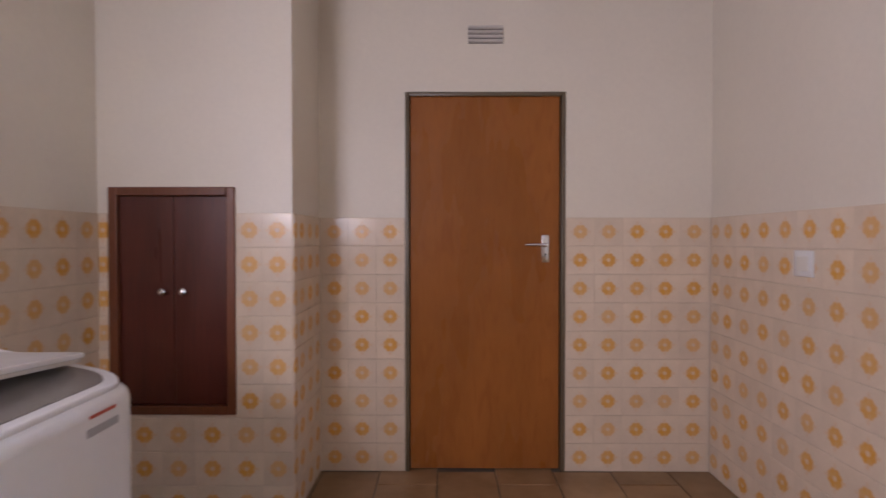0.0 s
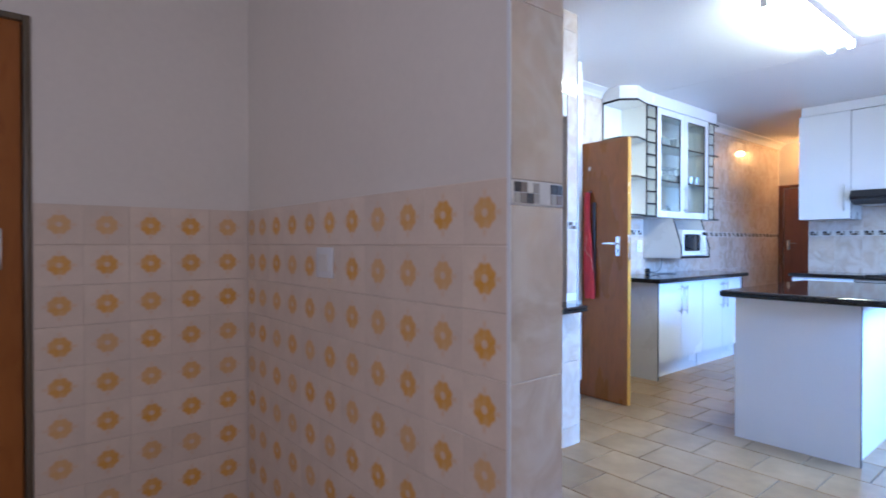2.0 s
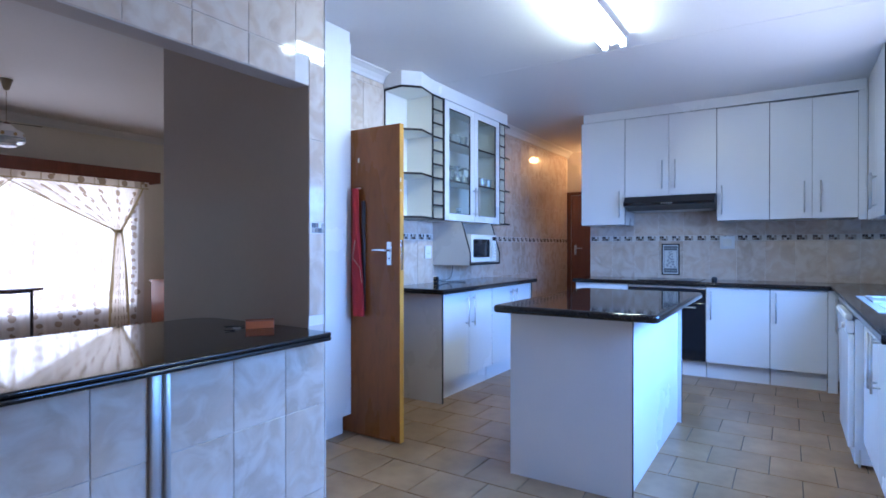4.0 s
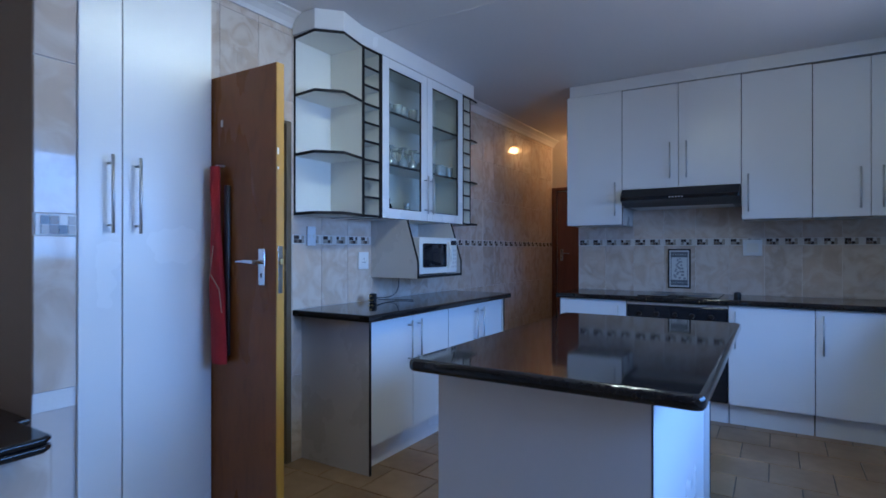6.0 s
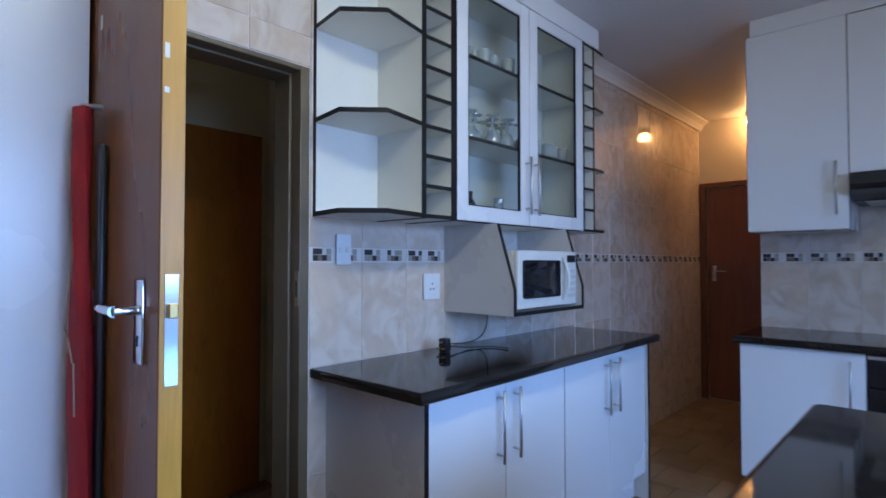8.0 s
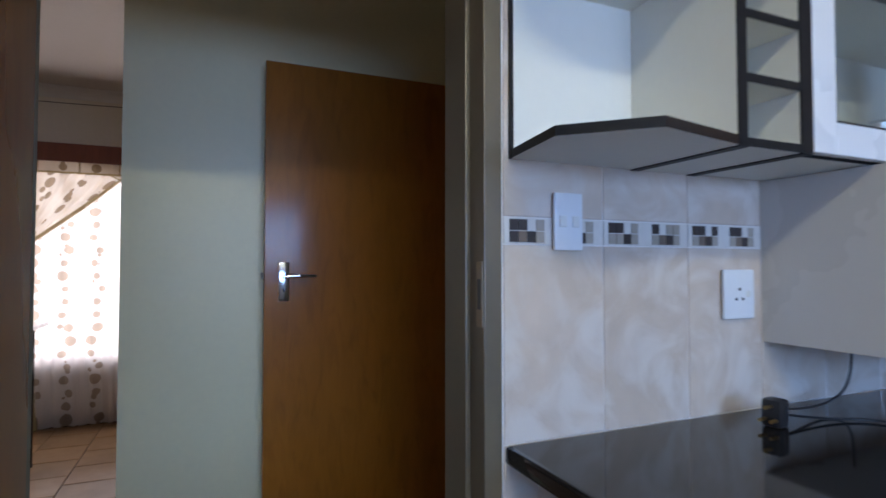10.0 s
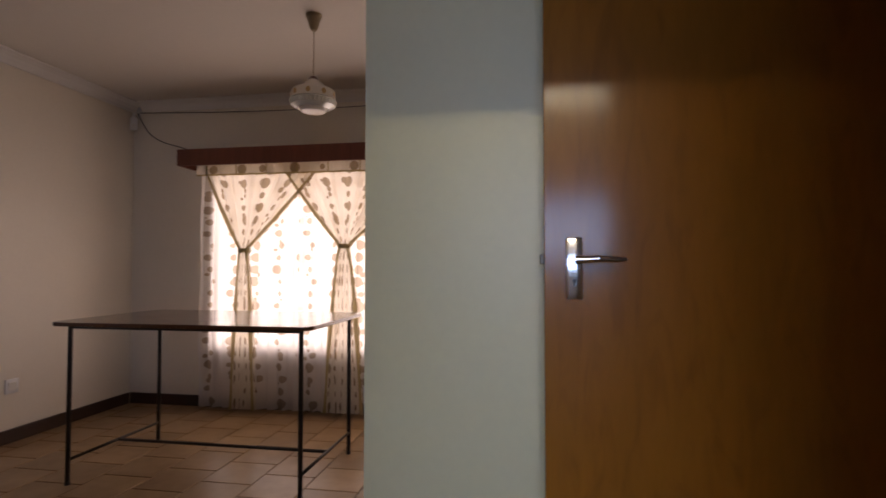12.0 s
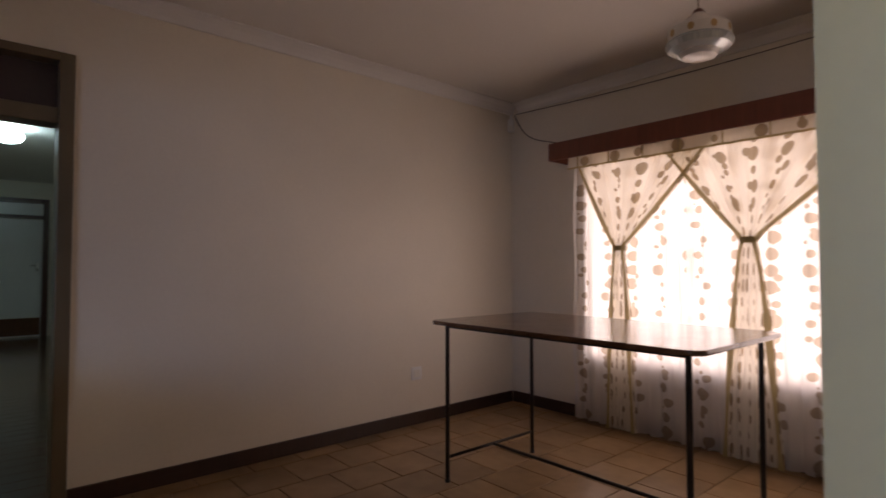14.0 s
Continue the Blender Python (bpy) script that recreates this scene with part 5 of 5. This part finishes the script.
def drape(bm, left, right, y, z0, z1, folds, depth, nu=64, nz=40, seed=0.0):
    """A hanging cloth with folds between two side lines x = left(z), right(z)."""
    uv = bm.loops.layers.uv.verify()
    wide = right(z1) - left(z1)
    grid = []
    for j in range(nz + 1):
        z = z0 + (z1 - z0) * j / nz
        a, b = left(z), right(z)
        tight = (b - a) / wide
        row = []
        for i in range(nu + 1):
            u = i / nu
            w = math.sin(2 * math.pi * folds * u + seed + 0.7 * math.sin(3 * z)) * 0.7 + 0.3 * math.sin(2 * math.pi * folds * 2.3 * u + 1.3 * seed)
            row.append((bm.verts.new((a + (b - a) * u + 0.006 * math.sin(7 * z + 9 * u), y + depth * w * (0.35 + 0.65 * min(1, tight)), z)), (u * wide, z)))
        grid.append(row)
    for lo, hi in zip(grid, grid[1:]):
        for i in range(nu):
            four = (lo[i], lo[i + 1], hi[i + 1], hi[i])
            f = bm.faces.new([v for v, _ in four])
            f.smooth = True
            for loop, (_, c) in zip(f.loops, four):
                loop[uv].uv = c
    return bm


def tied(tie_z, top_l, top_r, top, foot, tail, sag):
    """Side lines of a curtain gathered at x = 0: swept in to the tie, then a tail to the floor."""
    def side(at_top, s):
        def line(z):
            if z >= tie_z:
                f = (z - tie_z) / (top - tie_z)
                return s * 0.040 + (at_top - s * 0.040) * (f + sag * f * (1 - f))
            f = (tie_z - z) / (tie_z - foot)
            return s * (0.040 + tail * f ** 0.6)
        return line
    return side(top_l, -1), side(top_r, 1)


for k, (x, lt, rt, tie_z, tail) in enumerate(((2.08, 1.69, 2.80, 1.325, 0.075), (2.955, 2.37, 3.80, 1.355, 0.13), (4.743, 3.36, 5.09, 1.42, 0.10))):
    cur = thing("tied_curtain", "cream dotted voile curtain gathered at its middle with a tie", "curtain", (x, 7.618, 0.03), group="tied curtains")
    l, r = tied(tie_z, lt - x, rt - x, 2.065, 0.0, tail, 0.10)
    part("cloth", drape(bmesh.new(), l, r, 0.014 * (k % 2), 0.0, 2.065, 7, 0.022, nu=96, seed=k * 1.7), M_VOILE, cur)
    part("hem", drape(bmesh.new(), l, lambda z, l=l: l(z) + 0.030, 0.014 * (k % 2) - 0.030, 0.0, 2.065, 1, 0.003, nu=2), M_HEM, cur, "olive hem along the edge")
    part("hem", drape(bmesh.new(), lambda z, r=r: r(z) - 0.030, r, 0.014 * (k % 2) - 0.030, 0.0, 2.065, 1, 0.003, nu=2), M_HEM, cur, "olive hem along the edge")
    part("tie_band", lathe(bmesh.new(), [(0.044, -0.018), (0.049, 0.0), (0.044, 0.018), (0.040, 0.0), (0.044, -0.018)], 20, (0, 0.006, tie_z)), M_HEM, cur, "gathered cloth tie", True)
val = thing("curtain_valance", "short cream gathered valance under the pelmet", "valance", (3.37, 7.580, 1.985))
part("cloth", drape(bmesh.new(), lambda z: -1.72, lambda z: 1.72, 0.0, 0.0, 0.115, 26, 0.008, nu=240, nz=4), M_VOILE, val)
part("hem", drape(bmesh.new(), lambda z: -1.72, lambda z: 1.72, -0.006, 0.0, 0.014, 26, 0.008, nu=240, nz=1), M_HEM, val, "olive hem along the lower edge")
for k in range(13):
    part("hook_tape", boxes((-1.62 + 0.27 * k, -1.612 + 0.27 * k, -0.020, -0.014, 0.0, 0.10)), M_HEM, val, "narrow dark hook tape")
for k, (a, b) in enumerate(((1.615, 2.56), (2.53, 3.41), (3.38, 4.25), (4.22, 5.08))):
    cur = thing("sheer_curtain", "white dotted sheer curtain hanging to the floor", "curtain", ((a + b) / 2, 7.685, 0.02), group="sheer curtains")
    h = (b - a) / 2
    part("cloth", drape(bmesh.new(), lambda z, h=h: -h, lambda z, h=h: h, 0.0, 0.0, 2.07, 9, 0.026, seed=2 + k), M_SHEER, cur)


def window(name, label, x0, x1, y, z0, z1, splits, transom, face=1):
    """A steel casement window in a wall along x."""
    bm = bmesh.new()
    t = 0.035
    box(bm, x0, x1, y - 0.02, y + 0.02, z0, z0 + t)
    box(bm, x0, x1, y - 0.02, y + 0.02, z1 - t, z1)
    for x in (x0, *[x0 + (x1 - x0) * k / splits - t / 2 for k in range(1, splits)], x1 - t):
        box(bm, x, x + t, y - 0.02, y + 0.02, z0 + t, z1 - t)
    if transom:
        for k in range(splits):
            a, b = x0 + (x1 - x0) * k / splits, x0 + (x1 - x0) * (k + 1) / splits
            box(bm, a + t, b - t, y - 0.018, y + 0.018, transom, transom + t * 0.8)
    win = setting(name, bm, M_STEELF, label, "window")
    for k in range(splits):
        a, b = x0 + (x1 - x0) * k / splits, x0 + (x1 - x0) * (k + 1) / splits
        p = part("pane", boxes((a + t / 2, b - t / 2, y - 0.003, y + 0.003, z0 + t / 2, z1 - t / 2)), M_GLASS, win)
        p.visible_shadow = False
    sill = part("window_sill", boxes((x0 - 0.03, x1 + 0.03, *sorted((y - face * 0.055, y - face * 0.14)), z0 - 0.03, z0 - 0.001, 0.004)), M_WALL, win)
    return win


window("window_1", "wide steel window behind the curtains", 1.75, 5.0, 7.866, 0.5, 2.03, 5, 1.55)
window("window_2", "kitchen window above the sink", 3.4, 6.1, -0.30, 1.05, 2.10, 4, 1.75, -1)
window("window_3", "scullery window", -1.3, -0.1, 1.80, 1.42, 2.12, 2, 1.90).matrix_world = pose(0, 0, 0, 0, 0, 90)

sens = thing("alarm_sensor", "small white alarm sensor high in the corner", "alarm sensor", (0.930, 7.715, 2.44), 40)
part("bracket", boxes((-0.012, 0.012, -0.010, 0.030, 0.10, 0.16, 0.003)), M_PLAST, sens)
part("body", boxes((-0.030, 0.030, -0.045, -0.005, 0.0, 0.115, 0.010)), M_PLAST, sens, "", True)
part("lens", boxes((-0.022, 0.022, -0.050, -0.044, 0.012, 0.055, 0.004)), M_CREAMP, sens)
cable("alarm_cable", "thin dark cable sagging from the corner to the pelmet", [(0.95, 7.741, 2.60), (1.02, 7.751, 2.45), (1.11, 7.751, 2.37), (1.25, 7.751, 2.31), (1.40, 7.751, 2.28), (1.53, 7.746, 2.222)], 0.004, M_SKIRT)
cable("ceiling_cable", "thin cable running along the cornice", [(0.96, 7.751, 2.61), (1.6, 7.758, 2.585), (2.4, 7.758, 2.565), (3.2, 7.758, 2.57), (4.0, 7.758, 2.60)], 0.003, M_SKIRT)
outlet("wall_socket", "cream wall socket low on the dining room wall", (0.8935, 6.645, 0.389), 90, 0.10, 0.10, "cover")

side = thing("sideboard", "red-brown veneered sideboard beside the curtains", "sideboard", (5.42, 7.22, 0))
part("body", boxes((-0.38, 0.38, -0.20, 0.20, 0.06, 0.82, 0.003)), M_SIDE, side)
part("top", boxes((-0.40, 0.40, -0.22, 0.21, 0.821, 0.85, 0.005)), M_SIDE, side)
part("plinth", boxes((-0.36, 0.36, -0.18, 0.19, 0.0, 0.0595)), M_HATCH, side)
for a, b, hx in ((-0.37, -0.003, -0.05), (0.003, 0.37, 0.05)):
    leaf = part("cabinet_door", boxes((a, b, -0.222, -0.2005, 0.08, 0.80, 0.003)), M_SIDE, side)
    part("knob", rod(bmesh.new(), (hx, -0.222, 0.48), (hx, -0.245, 0.48), 0.011, 14), M_DARKP, leaf, "", True)

# skirting and cornice
setting("baseboard", boxes((0.8935, 0.911, 4.406, 7.748, 0, 0.095, 0.004), (0.911, 6.0, 7.748, 7.7655, 0, 0.095, 0.004)), M_SKIRT, "dark-stained timber skirting board", "skirting")


def cove(bm, a, b, inward):
    """A coved cornice between two points at the ceiling, projecting along inward."""
    prof = [(0.0, -0.085), (0.012, -0.085), (0.020, -0.062), (0.040, -0.034), (0.066, -0.018), (0.085, -0.010), (0.085, -0.001), (0.0, -0.001)]
    n = Vector((*inward, 0))
    ends = [[bm.verts.new(Vector((*p, H + z)) + n * (d + 0.0005)) for d, z in prof] for p in (a, b)]
    for k in range(len(prof)):
        j = (k + 1) % len(prof)
        bm.faces.new((ends[0][k], ends[0][j], ends[1][j], ends[1][k]))
    bm.faces.new(ends[0])
    bm.faces.new(list(reversed(ends[1])))


bm = bmesh.new()
cove(bm, (0.893, 3.2), (0.893, 7.766), (1, 0))
cove(bm, (0.979, 7.766), (6.0, 7.766), (0, -1))
setting("trim_cornice_dining", bm, M_CORNICE, "plain coved plaster cornice", "cornice")
bm = bmesh.new()
cove(bm, (4.045, 3.562), (4.845, 3.562), (0, -1))
cove(bm, (6.68, 3.562), (9.35, 3.562), (0, -1))
setting("trim_cornice_kitchen", bm, M_CORNICE, "white coved plaster cornice", "cornice")

# room beyond
globe = thing("globe_lamp", "lit round white ceiling lamp in the room beyond", "ceiling light", (-3.06, 4.275, H))
part("base", lathe(bmesh.new(), [(0.0, -0.001), (0.08, -0.001), (0.075, -0.03), (0.0, -0.031)], 24), M_PLAST, globe, "", True)
part("globe", lathe(bmesh.new(), [(0.06, -0.031), (0.115, -0.06), (0.135, -0.10), (0.115, -0.145), (0.06, -0.170), (0.0, -0.176)], 28), M_GLOBEGLOW, globe, "glowing white glass globe", True)
far = door("door_6", "white painted door at the far end of the next room", (-7.58, 4.13, 0.01), 90, 0.80, 0.74, -1, mat=M_ENAM)
part("kick_board", boxes((0.01, 0.79, -0.004, -0.0005, 0.02, 0.32)), M_HATCHF, far, "brown kick board")
setting("door_frame_6", boxes((-7.6, -7.54, 4.04, 4.125, 0, 2.40, 0.003), (-7.6, -7.54, 4.935, 5.02, 0, 2.40, 0.003), (-7.6, -7.54, 4.125, 4.935, 2.32, 2.40, 0.003), (-7.6, -7.54, 4.125, 4.935, 2.05, 2.11, 0.003)), M_HATCH, "dark timber door frame with a transom", "door frame")
setting("trim_transom_panel", boxes((-7.598, -7.58, 4.126, 4.934, 2.111, 2.319)), M_ENAM, "pale transom panel above the far door", "panel")
setting("floor_beyond", boxes(*[(-7.6 + 0.152 * k, -7.6 + 0.152 * k + 0.146, 3.14, 5.49, -0.006, 0.0) for k in range(55)]), M_TABLE, "dark polished boards in the room beyond", "floor")


# ---- tiles, piece by piece ----
TILES = {}


def tile_mesh(w, h, t, mats, name, cut=0.0016, side=None):
    """A tile in the xz plane, its front towards -y, its back at y = 0."""
    key = (round(w, 3), round(h, 3), name)
    if key not in TILES:
        bm = bmesh.new()
        a, b = w / 2, h / 2
        back = [bm.verts.new(p) for p in ((-a, 0, -b), (a, 0, -b), (a, 0, b), (-a, 0, b))]
        mid = [bm.verts.new(p) for p in ((-a, cut - t, -b), (a, cut - t, -b), (a, cut - t, b), (-a, cut - t, b))]
        side = cut if side is None else side
        top = [bm.verts.new((s * (a - side), -t, u * (b - cut))) for s, u in ((-1, -1), (1, -1), (1, 1), (-1, 1))]
        for lo, hi in ((back, mid), (mid, top)):
            for k in range(4):
                bm.faces.new((lo[k], lo[(k + 1) % 4], hi[(k + 1) % 4], hi[k]))
        bm.faces.new(top)
        TILES[key] = mesh_of(name, bm, mats)
    return TILES[key]


def clip(cell, holes):
    """What is left of a cell beside the holes: its largest clear rectangle, or None."""
    for h in holes:
        u0, u1, z0, z1 = cell
        if u1 <= h[0] or u0 >= h[1] or z1 <= h[2] or z0 >= h[3]:
            continue
        rest = [(u0, min(u1, h[0]), z0, z1), (max(u0, h[1]), u1, z0, z1), (u0, u1, z0, min(z1, h[2])), (u0, u1, max(z0, h[3]), z1)]
        rest = [r for r in rest if r[1] - r[0] > 0.012 and r[3] - r[2] > 0.012]
        if not rest:
            return None
        cell = max(rest, key=lambda r: (r[1] - r[0]) * (r[3] - r[2]))
    return cell


def lay(wall, place, u0, u1, rows, pitch, start, mat, name="tile", joint=0.0026, t=0.0055, holes=(), upright=0.0003):
    """Tiles on a wall: place(u, z) is the pose of a tile's middle. rows: (z0, z1) of each course."""
    at = start
    while at > u0:
        at -= pitch
    while at < u1 - 0.01:
        for z0, z1 in rows:
            cell = clip((max(at, u0), min(at + pitch, u1), z0, z1), holes)
            if cell and cell[1] - cell[0] > 0.012:
                ob = new(name, tile_mesh(cell[1] - cell[0] - upright, cell[3] - cell[2] - joint, t, mat, name, side=0.0002 if upright < 0.001 else None))
                ob.parent = wall
                ob.matrix_basis = place((cell[0] + cell[1]) / 2, (cell[2] + cell[3]) / 2) @ pose(random.uniform(-0.0003, 0.0003), random.uniform(-0.0005, 0.0003), 0, random.uniform(-0.12, 0.12), 0, random.uniform(-0.12, 0.12))
        at += pitch


def bed(wall, *rows, mat=None):
    return part("grout_bed", boxes(*rows), mat or M_GROUT, wall)


P = 0.1533
FLOWER_ROWS = [(0.002 + P * k, 0.002 + P * (k + 1)) for k in range(9)]
TOP = 0.002 + 9 * P
bed(wall_door, (COL_X, -0.380, BACK_Y - 0.002, BACK_Y, 0, TOP), (0.488, 1.273, BACK_Y - 0.002, BACK_Y, 0, TOP))
lay(wall_door, lambda u, z: pose(u, BACK_Y - 0.001, z), COL_X + 0.008, -0.384, FLOWER_ROWS, P, -0.384 - 3 * P, M_FLOWER)
lay(wall_door, lambda u, z: pose(u, BACK_Y - 0.001, z), 0.490, 1.266, FLOWER_ROWS, P, 0.490, M_FLOWER)
bed(wall_right, (1.273, 1.275, 1.344, BACK_Y, 0, TOP))
lay(wall_right, lambda u, z: pose(1.2745, u, z, 0, 0, -90), 1.344, BACK_Y - 0.008, FLOWER_ROWS, P, 1.344, M_FLOWER)
hole = (-1.672, -1.095, 0.472, 1.503)
bed(wall_hatch, (LEFT_X, -1.667, HATCH_Y - 0.002, HATCH_Y, 0, TOP), (-1.10, COL_X, HATCH_Y - 0.002, HATCH_Y, 0, TOP), (-1.667, -1.10, HATCH_Y - 0.002, HATCH_Y, 0, 0.476),
    (COL_X, COL_X + 0.002, HATCH_Y, BACK_Y - 0.002, 0, TOP))
lay(wall_hatch, lambda u, z: pose(u, HATCH_Y - 0.001, z), LEFT_X + 0.008, COL_X, FLOWER_ROWS, P, COL_X - P * 6 + 0.02, M_FLOWER, holes=[hole])
lay(wall_hatch, lambda u, z: pose(COL_X + 0.001, u, z, 0, 0, 90), HATCH_Y, BACK_Y - 0.008, FLOWER_ROWS, P, BACK_Y - 4 * P, M_FLOWER)
bed(wall_left, (LEFT_X, LEFT_X + 0.002, -1.6, HATCH_Y - 0.002, 0, TOP))
lay(wall_left, lambda u, z: pose(LEFT_X + 0.001, u, z, 0, 0, 90), -0.05, HATCH_Y - 0.008, FLOWER_ROWS, P, HATCH_Y - 20 * P, M_FLOWER)

# kitchen tiles, 250 x 400 mm, with a mosaic border
COURSES = [(0.002, 0.118), (0.118, 0.518), (0.518, 0.919), (0.919, 1.320), (1.376, 1.776), (1.776, 2.176), (2.176, 2.576), (2.576, 2.698)]
BORDER = (1.320, 1.376)


def border_mesh(kind, w=0.247):
    """A border tile: a cream strip with small mosaic pieces standing on it."""
    key = ("border", kind, round(w, 3))
    if key in TILES:
        return TILES[key]
    bm = bmesh.new()
    box(bm, -w / 2, w / 2, -0.0055, 0, -0.0265, 0.0265, mat=3)
    rnd = random.Random(40 + kind)
    step, x = 0.021, -w / 2 + 0.012
    top, low = (0, 0, 3, 2), (2, 1, 0, 2)
    while x + step < w / 2 - 0.002:
        for k in range(4):
            a, b = x + k * step, min(x + k * step + 0.0195, w / 2 - 0.002)
            if b - a < 0.008:
                continue
            for z0, z1, m in ((0.0008, 0.0235, top[k]), (-0.0235, -0.0008, low[k])):
                box(bm, a, b, -0.0078, -0.0054, z0, z1, mat=m if rnd.random() < 0.8 else rnd.choice((0, 1, 2, 3)))
        x += 0.125
    TILES[key] = mesh_of("border_tile", bm, M_MOS)
    return TILES[key]


def border(wall, place, u0, u1, start, pitch=0.25):
    at, k = start, 0
    while at > u0:
        at -= pitch
    while at < u1 - 0.02:
        a, b = max(at, u0), min(at + pitch, u1)
        if b - a > 0.03:
            ob = new("border_tile", border_mesh(k % 4 if b - a > pitch - 0.002 else 4 + k % 2, b - a - 0.003))
            ob.parent = wall
            ob.matrix_basis = place((a + b) / 2, sum(BORDER) / 2)
        at, k = at + pitch, k + 1


north = lambda u, z: pose(u, 3.5695, z)
bed(wall_north, (4.856, 9.30, 3.568, 3.570, 0, 2.699), (3.272, 3.992, 3.568, 3.570, 0, 2.699), (3.993, 4.855, 3.568, 3.570, 2.062, 2.699), mat=M_KGROUT)
lay(wall_north, north, 4.858, 9.30, COURSES, 0.25, 4.858, M_VEIN, "wall_tile", 0.0022, 0.0048, upright=0.0022)
lay(wall_north, north, 4.047, 4.858, COURSES[5:], 0.25, 4.858, M_VEIN, "wall_tile", 0.0022, 0.0048, upright=0.0022, holes=[(4.0, 4.857, 0, 2.062)])
border(wall_north, north, 4.858, 9.30, 4.858)
east = lambda u, z: pose(7.5495, -u, z, 0, 0, -90)
bed(wall_east, (7.548, 7.550, -0.2, 2.648, 0.9, 2.699), mat=M_KGROUT)
lay(wall_east, east, -2.648, 0.2, COURSES[3:6], 0.25, -2.648, M_VEIN, "wall_tile", 0.0022, 0.0048, upright=0.0022)
border(wall_east, east, -2.648, 0.2, -2.648)
bars = lambda u, z: pose(u, 2.6595, z)
bed(wall_bar, (3.166, 3.268, 2.658, 2.660, 0.87, 2.699), (1.447, 1.62, 2.658, 2.660, 0.86, 2.699), (1.62, 3.166, 2.658, 2.660, 2.036, 2.699), mat=M_KGROUT)
bar_hole = (1.60, 3.165, 0, 2.036)
lay(wall_bar, bars, 1.447, 3.266, COURSES[3:], 0.262, 3.080, M_VEIN, "wall_tile", 0.0022, 0.0048, upright=0.0022, holes=[bar_hole])
border(wall_bar, bars, 3.168, 3.266, 3.05)
lay(bar_base, lambda u, z: pose(u, 2.5595, z), 1.447, 3.165, COURSES[:2] + [(0.518, 0.823)], 0.262, 2.669, M_VEIN, "wall_tile", 0.0022, 0.0048, upright=0.0022, holes=[(2.328, 2.399, 0, 1)])
lay(bar_base, lambda u, z: pose(3.165, u, z, 0, 0, 90), 2.56, 2.655, COURSES[:2] + [(0.518, 0.823)], 0.25, 2.56, M_VEIN, "wall_tile", 0.0022, 0.0048, upright=0.0022)
ends = lambda u, z: pose(u, 1.3435, z)
bed(wall_right, (1.275, 1.445, 1.342, 1.344, 0, 2.699), (1.445, 1.447, 1.342, 2.657, 0, 2.699), mat=M_KGROUT)
lay(wall_right, ends, 1.267, 1.453, COURSES, 0.25, 1.262, M_VEIN, "wall_tile", 0.0022, 0.0048, upright=0.0022)
border(wall_right, ends, 1.267, 1.453, 1.262)
lay(wall_right, lambda u, z: pose(1.4455, u, z, 0, 0, 90), 1.344, 2.655, COURSES, 0.25, 1.344, M_VEIN, "wall_tile", 0.0022, 0.0048, upright=0.0022)
border(wall_right, lambda u, z: pose(1.4455, u, z, 0, 0, 90), 1.344, 2.655, 1.344)
setting("trim_tile_edge", boxes((1.262, 1.2665, 1.3335, 1.3437, 0, 2.699, 0.001), (3.2665, 3.2715, 2.650, 2.6597, 0.0, 2.699, 0.001)), M_PLAST, "white plastic tile edge trim", "trim")

# floor tiles, laid in running bond, columns along y
F = 0.312
ROOMS = [(-1.70, 1.44, -1.58, 2.97), (1.60, 7.53, -0.18, 3.55), (7.5, 9.33, 2.66, 3.55), (0.90, 5.98, 3.15, 7.745)]
near, rest = [], []
for i in range(-40, 40):
    x = 3.54 + F * i
    for j in range(-20, 40):
        y = 2.665 + F * j - (F / 2 if i % 2 else 0)
        cx, cy = x + F / 2, y + F / 2
        if not any(a - F / 2 < cx < b + F / 2 and c - F / 2 < cy < d + F / 2 for a, b, c, d in ROOMS) or (4.2 < cx < 5.9 and cy > 4.85 and cy < 5.0):
            continue
        dist = min(abs(cx - 3.2) / 1.5 + abs(cy - 1.6), abs(cx - 3.0) + abs(cy - 5.5))
        (near if dist < 2.05 else rest).append((cx, cy))
flat = tile_mesh(F - 0.007, F - 0.007, 0.007, M_FLOOR, "floor_tile", 0.002)
for cx, cy in near[:300]:
    ob = new("floor_tile", flat)
    ob.parent = floor
    ob.matrix_basis = pose(cx, cy, -0.0066, -90, 0, 0) @ pose(0, random.uniform(-0.0004, 0.0004), 0, random.uniform(-0.1, 0.1), 0, random.uniform(-0.1, 0.1))
verts, faces = [], []
for cx, cy in near[300:] + rest:
    a, b, n = F / 2 - 0.0035, F / 2 - 0.0055, len(verts)
    for r, z in ((a, -0.0066), (a, -0.0020), (b, 0.0)):
        verts += [(cx - r, cy - r, z), (cx + r, cy - r, z), (cx + r, cy + r, z), (cx - r, cy + r, z)]
    for k in range(4):
        j = (k + 1) % 4
        faces += [(n + k, n + j, n + 4 + j, n + 4 + k), (n + 4 + k, n + 4 + j, n + 8 + j, n + 8 + k)]
    faces.append((n + 8, n + 9, n + 10, n + 11))
me = bpy.data.meshes.new("floor_tiles_rest")
me.from_pydata(verts, [], faces)
me.materials.append(M_FLOOR)
tagged(new("floor_tiles_rest", me), "beige glazed floor tiles with dark joints", "", "", "stuff").parent = floor
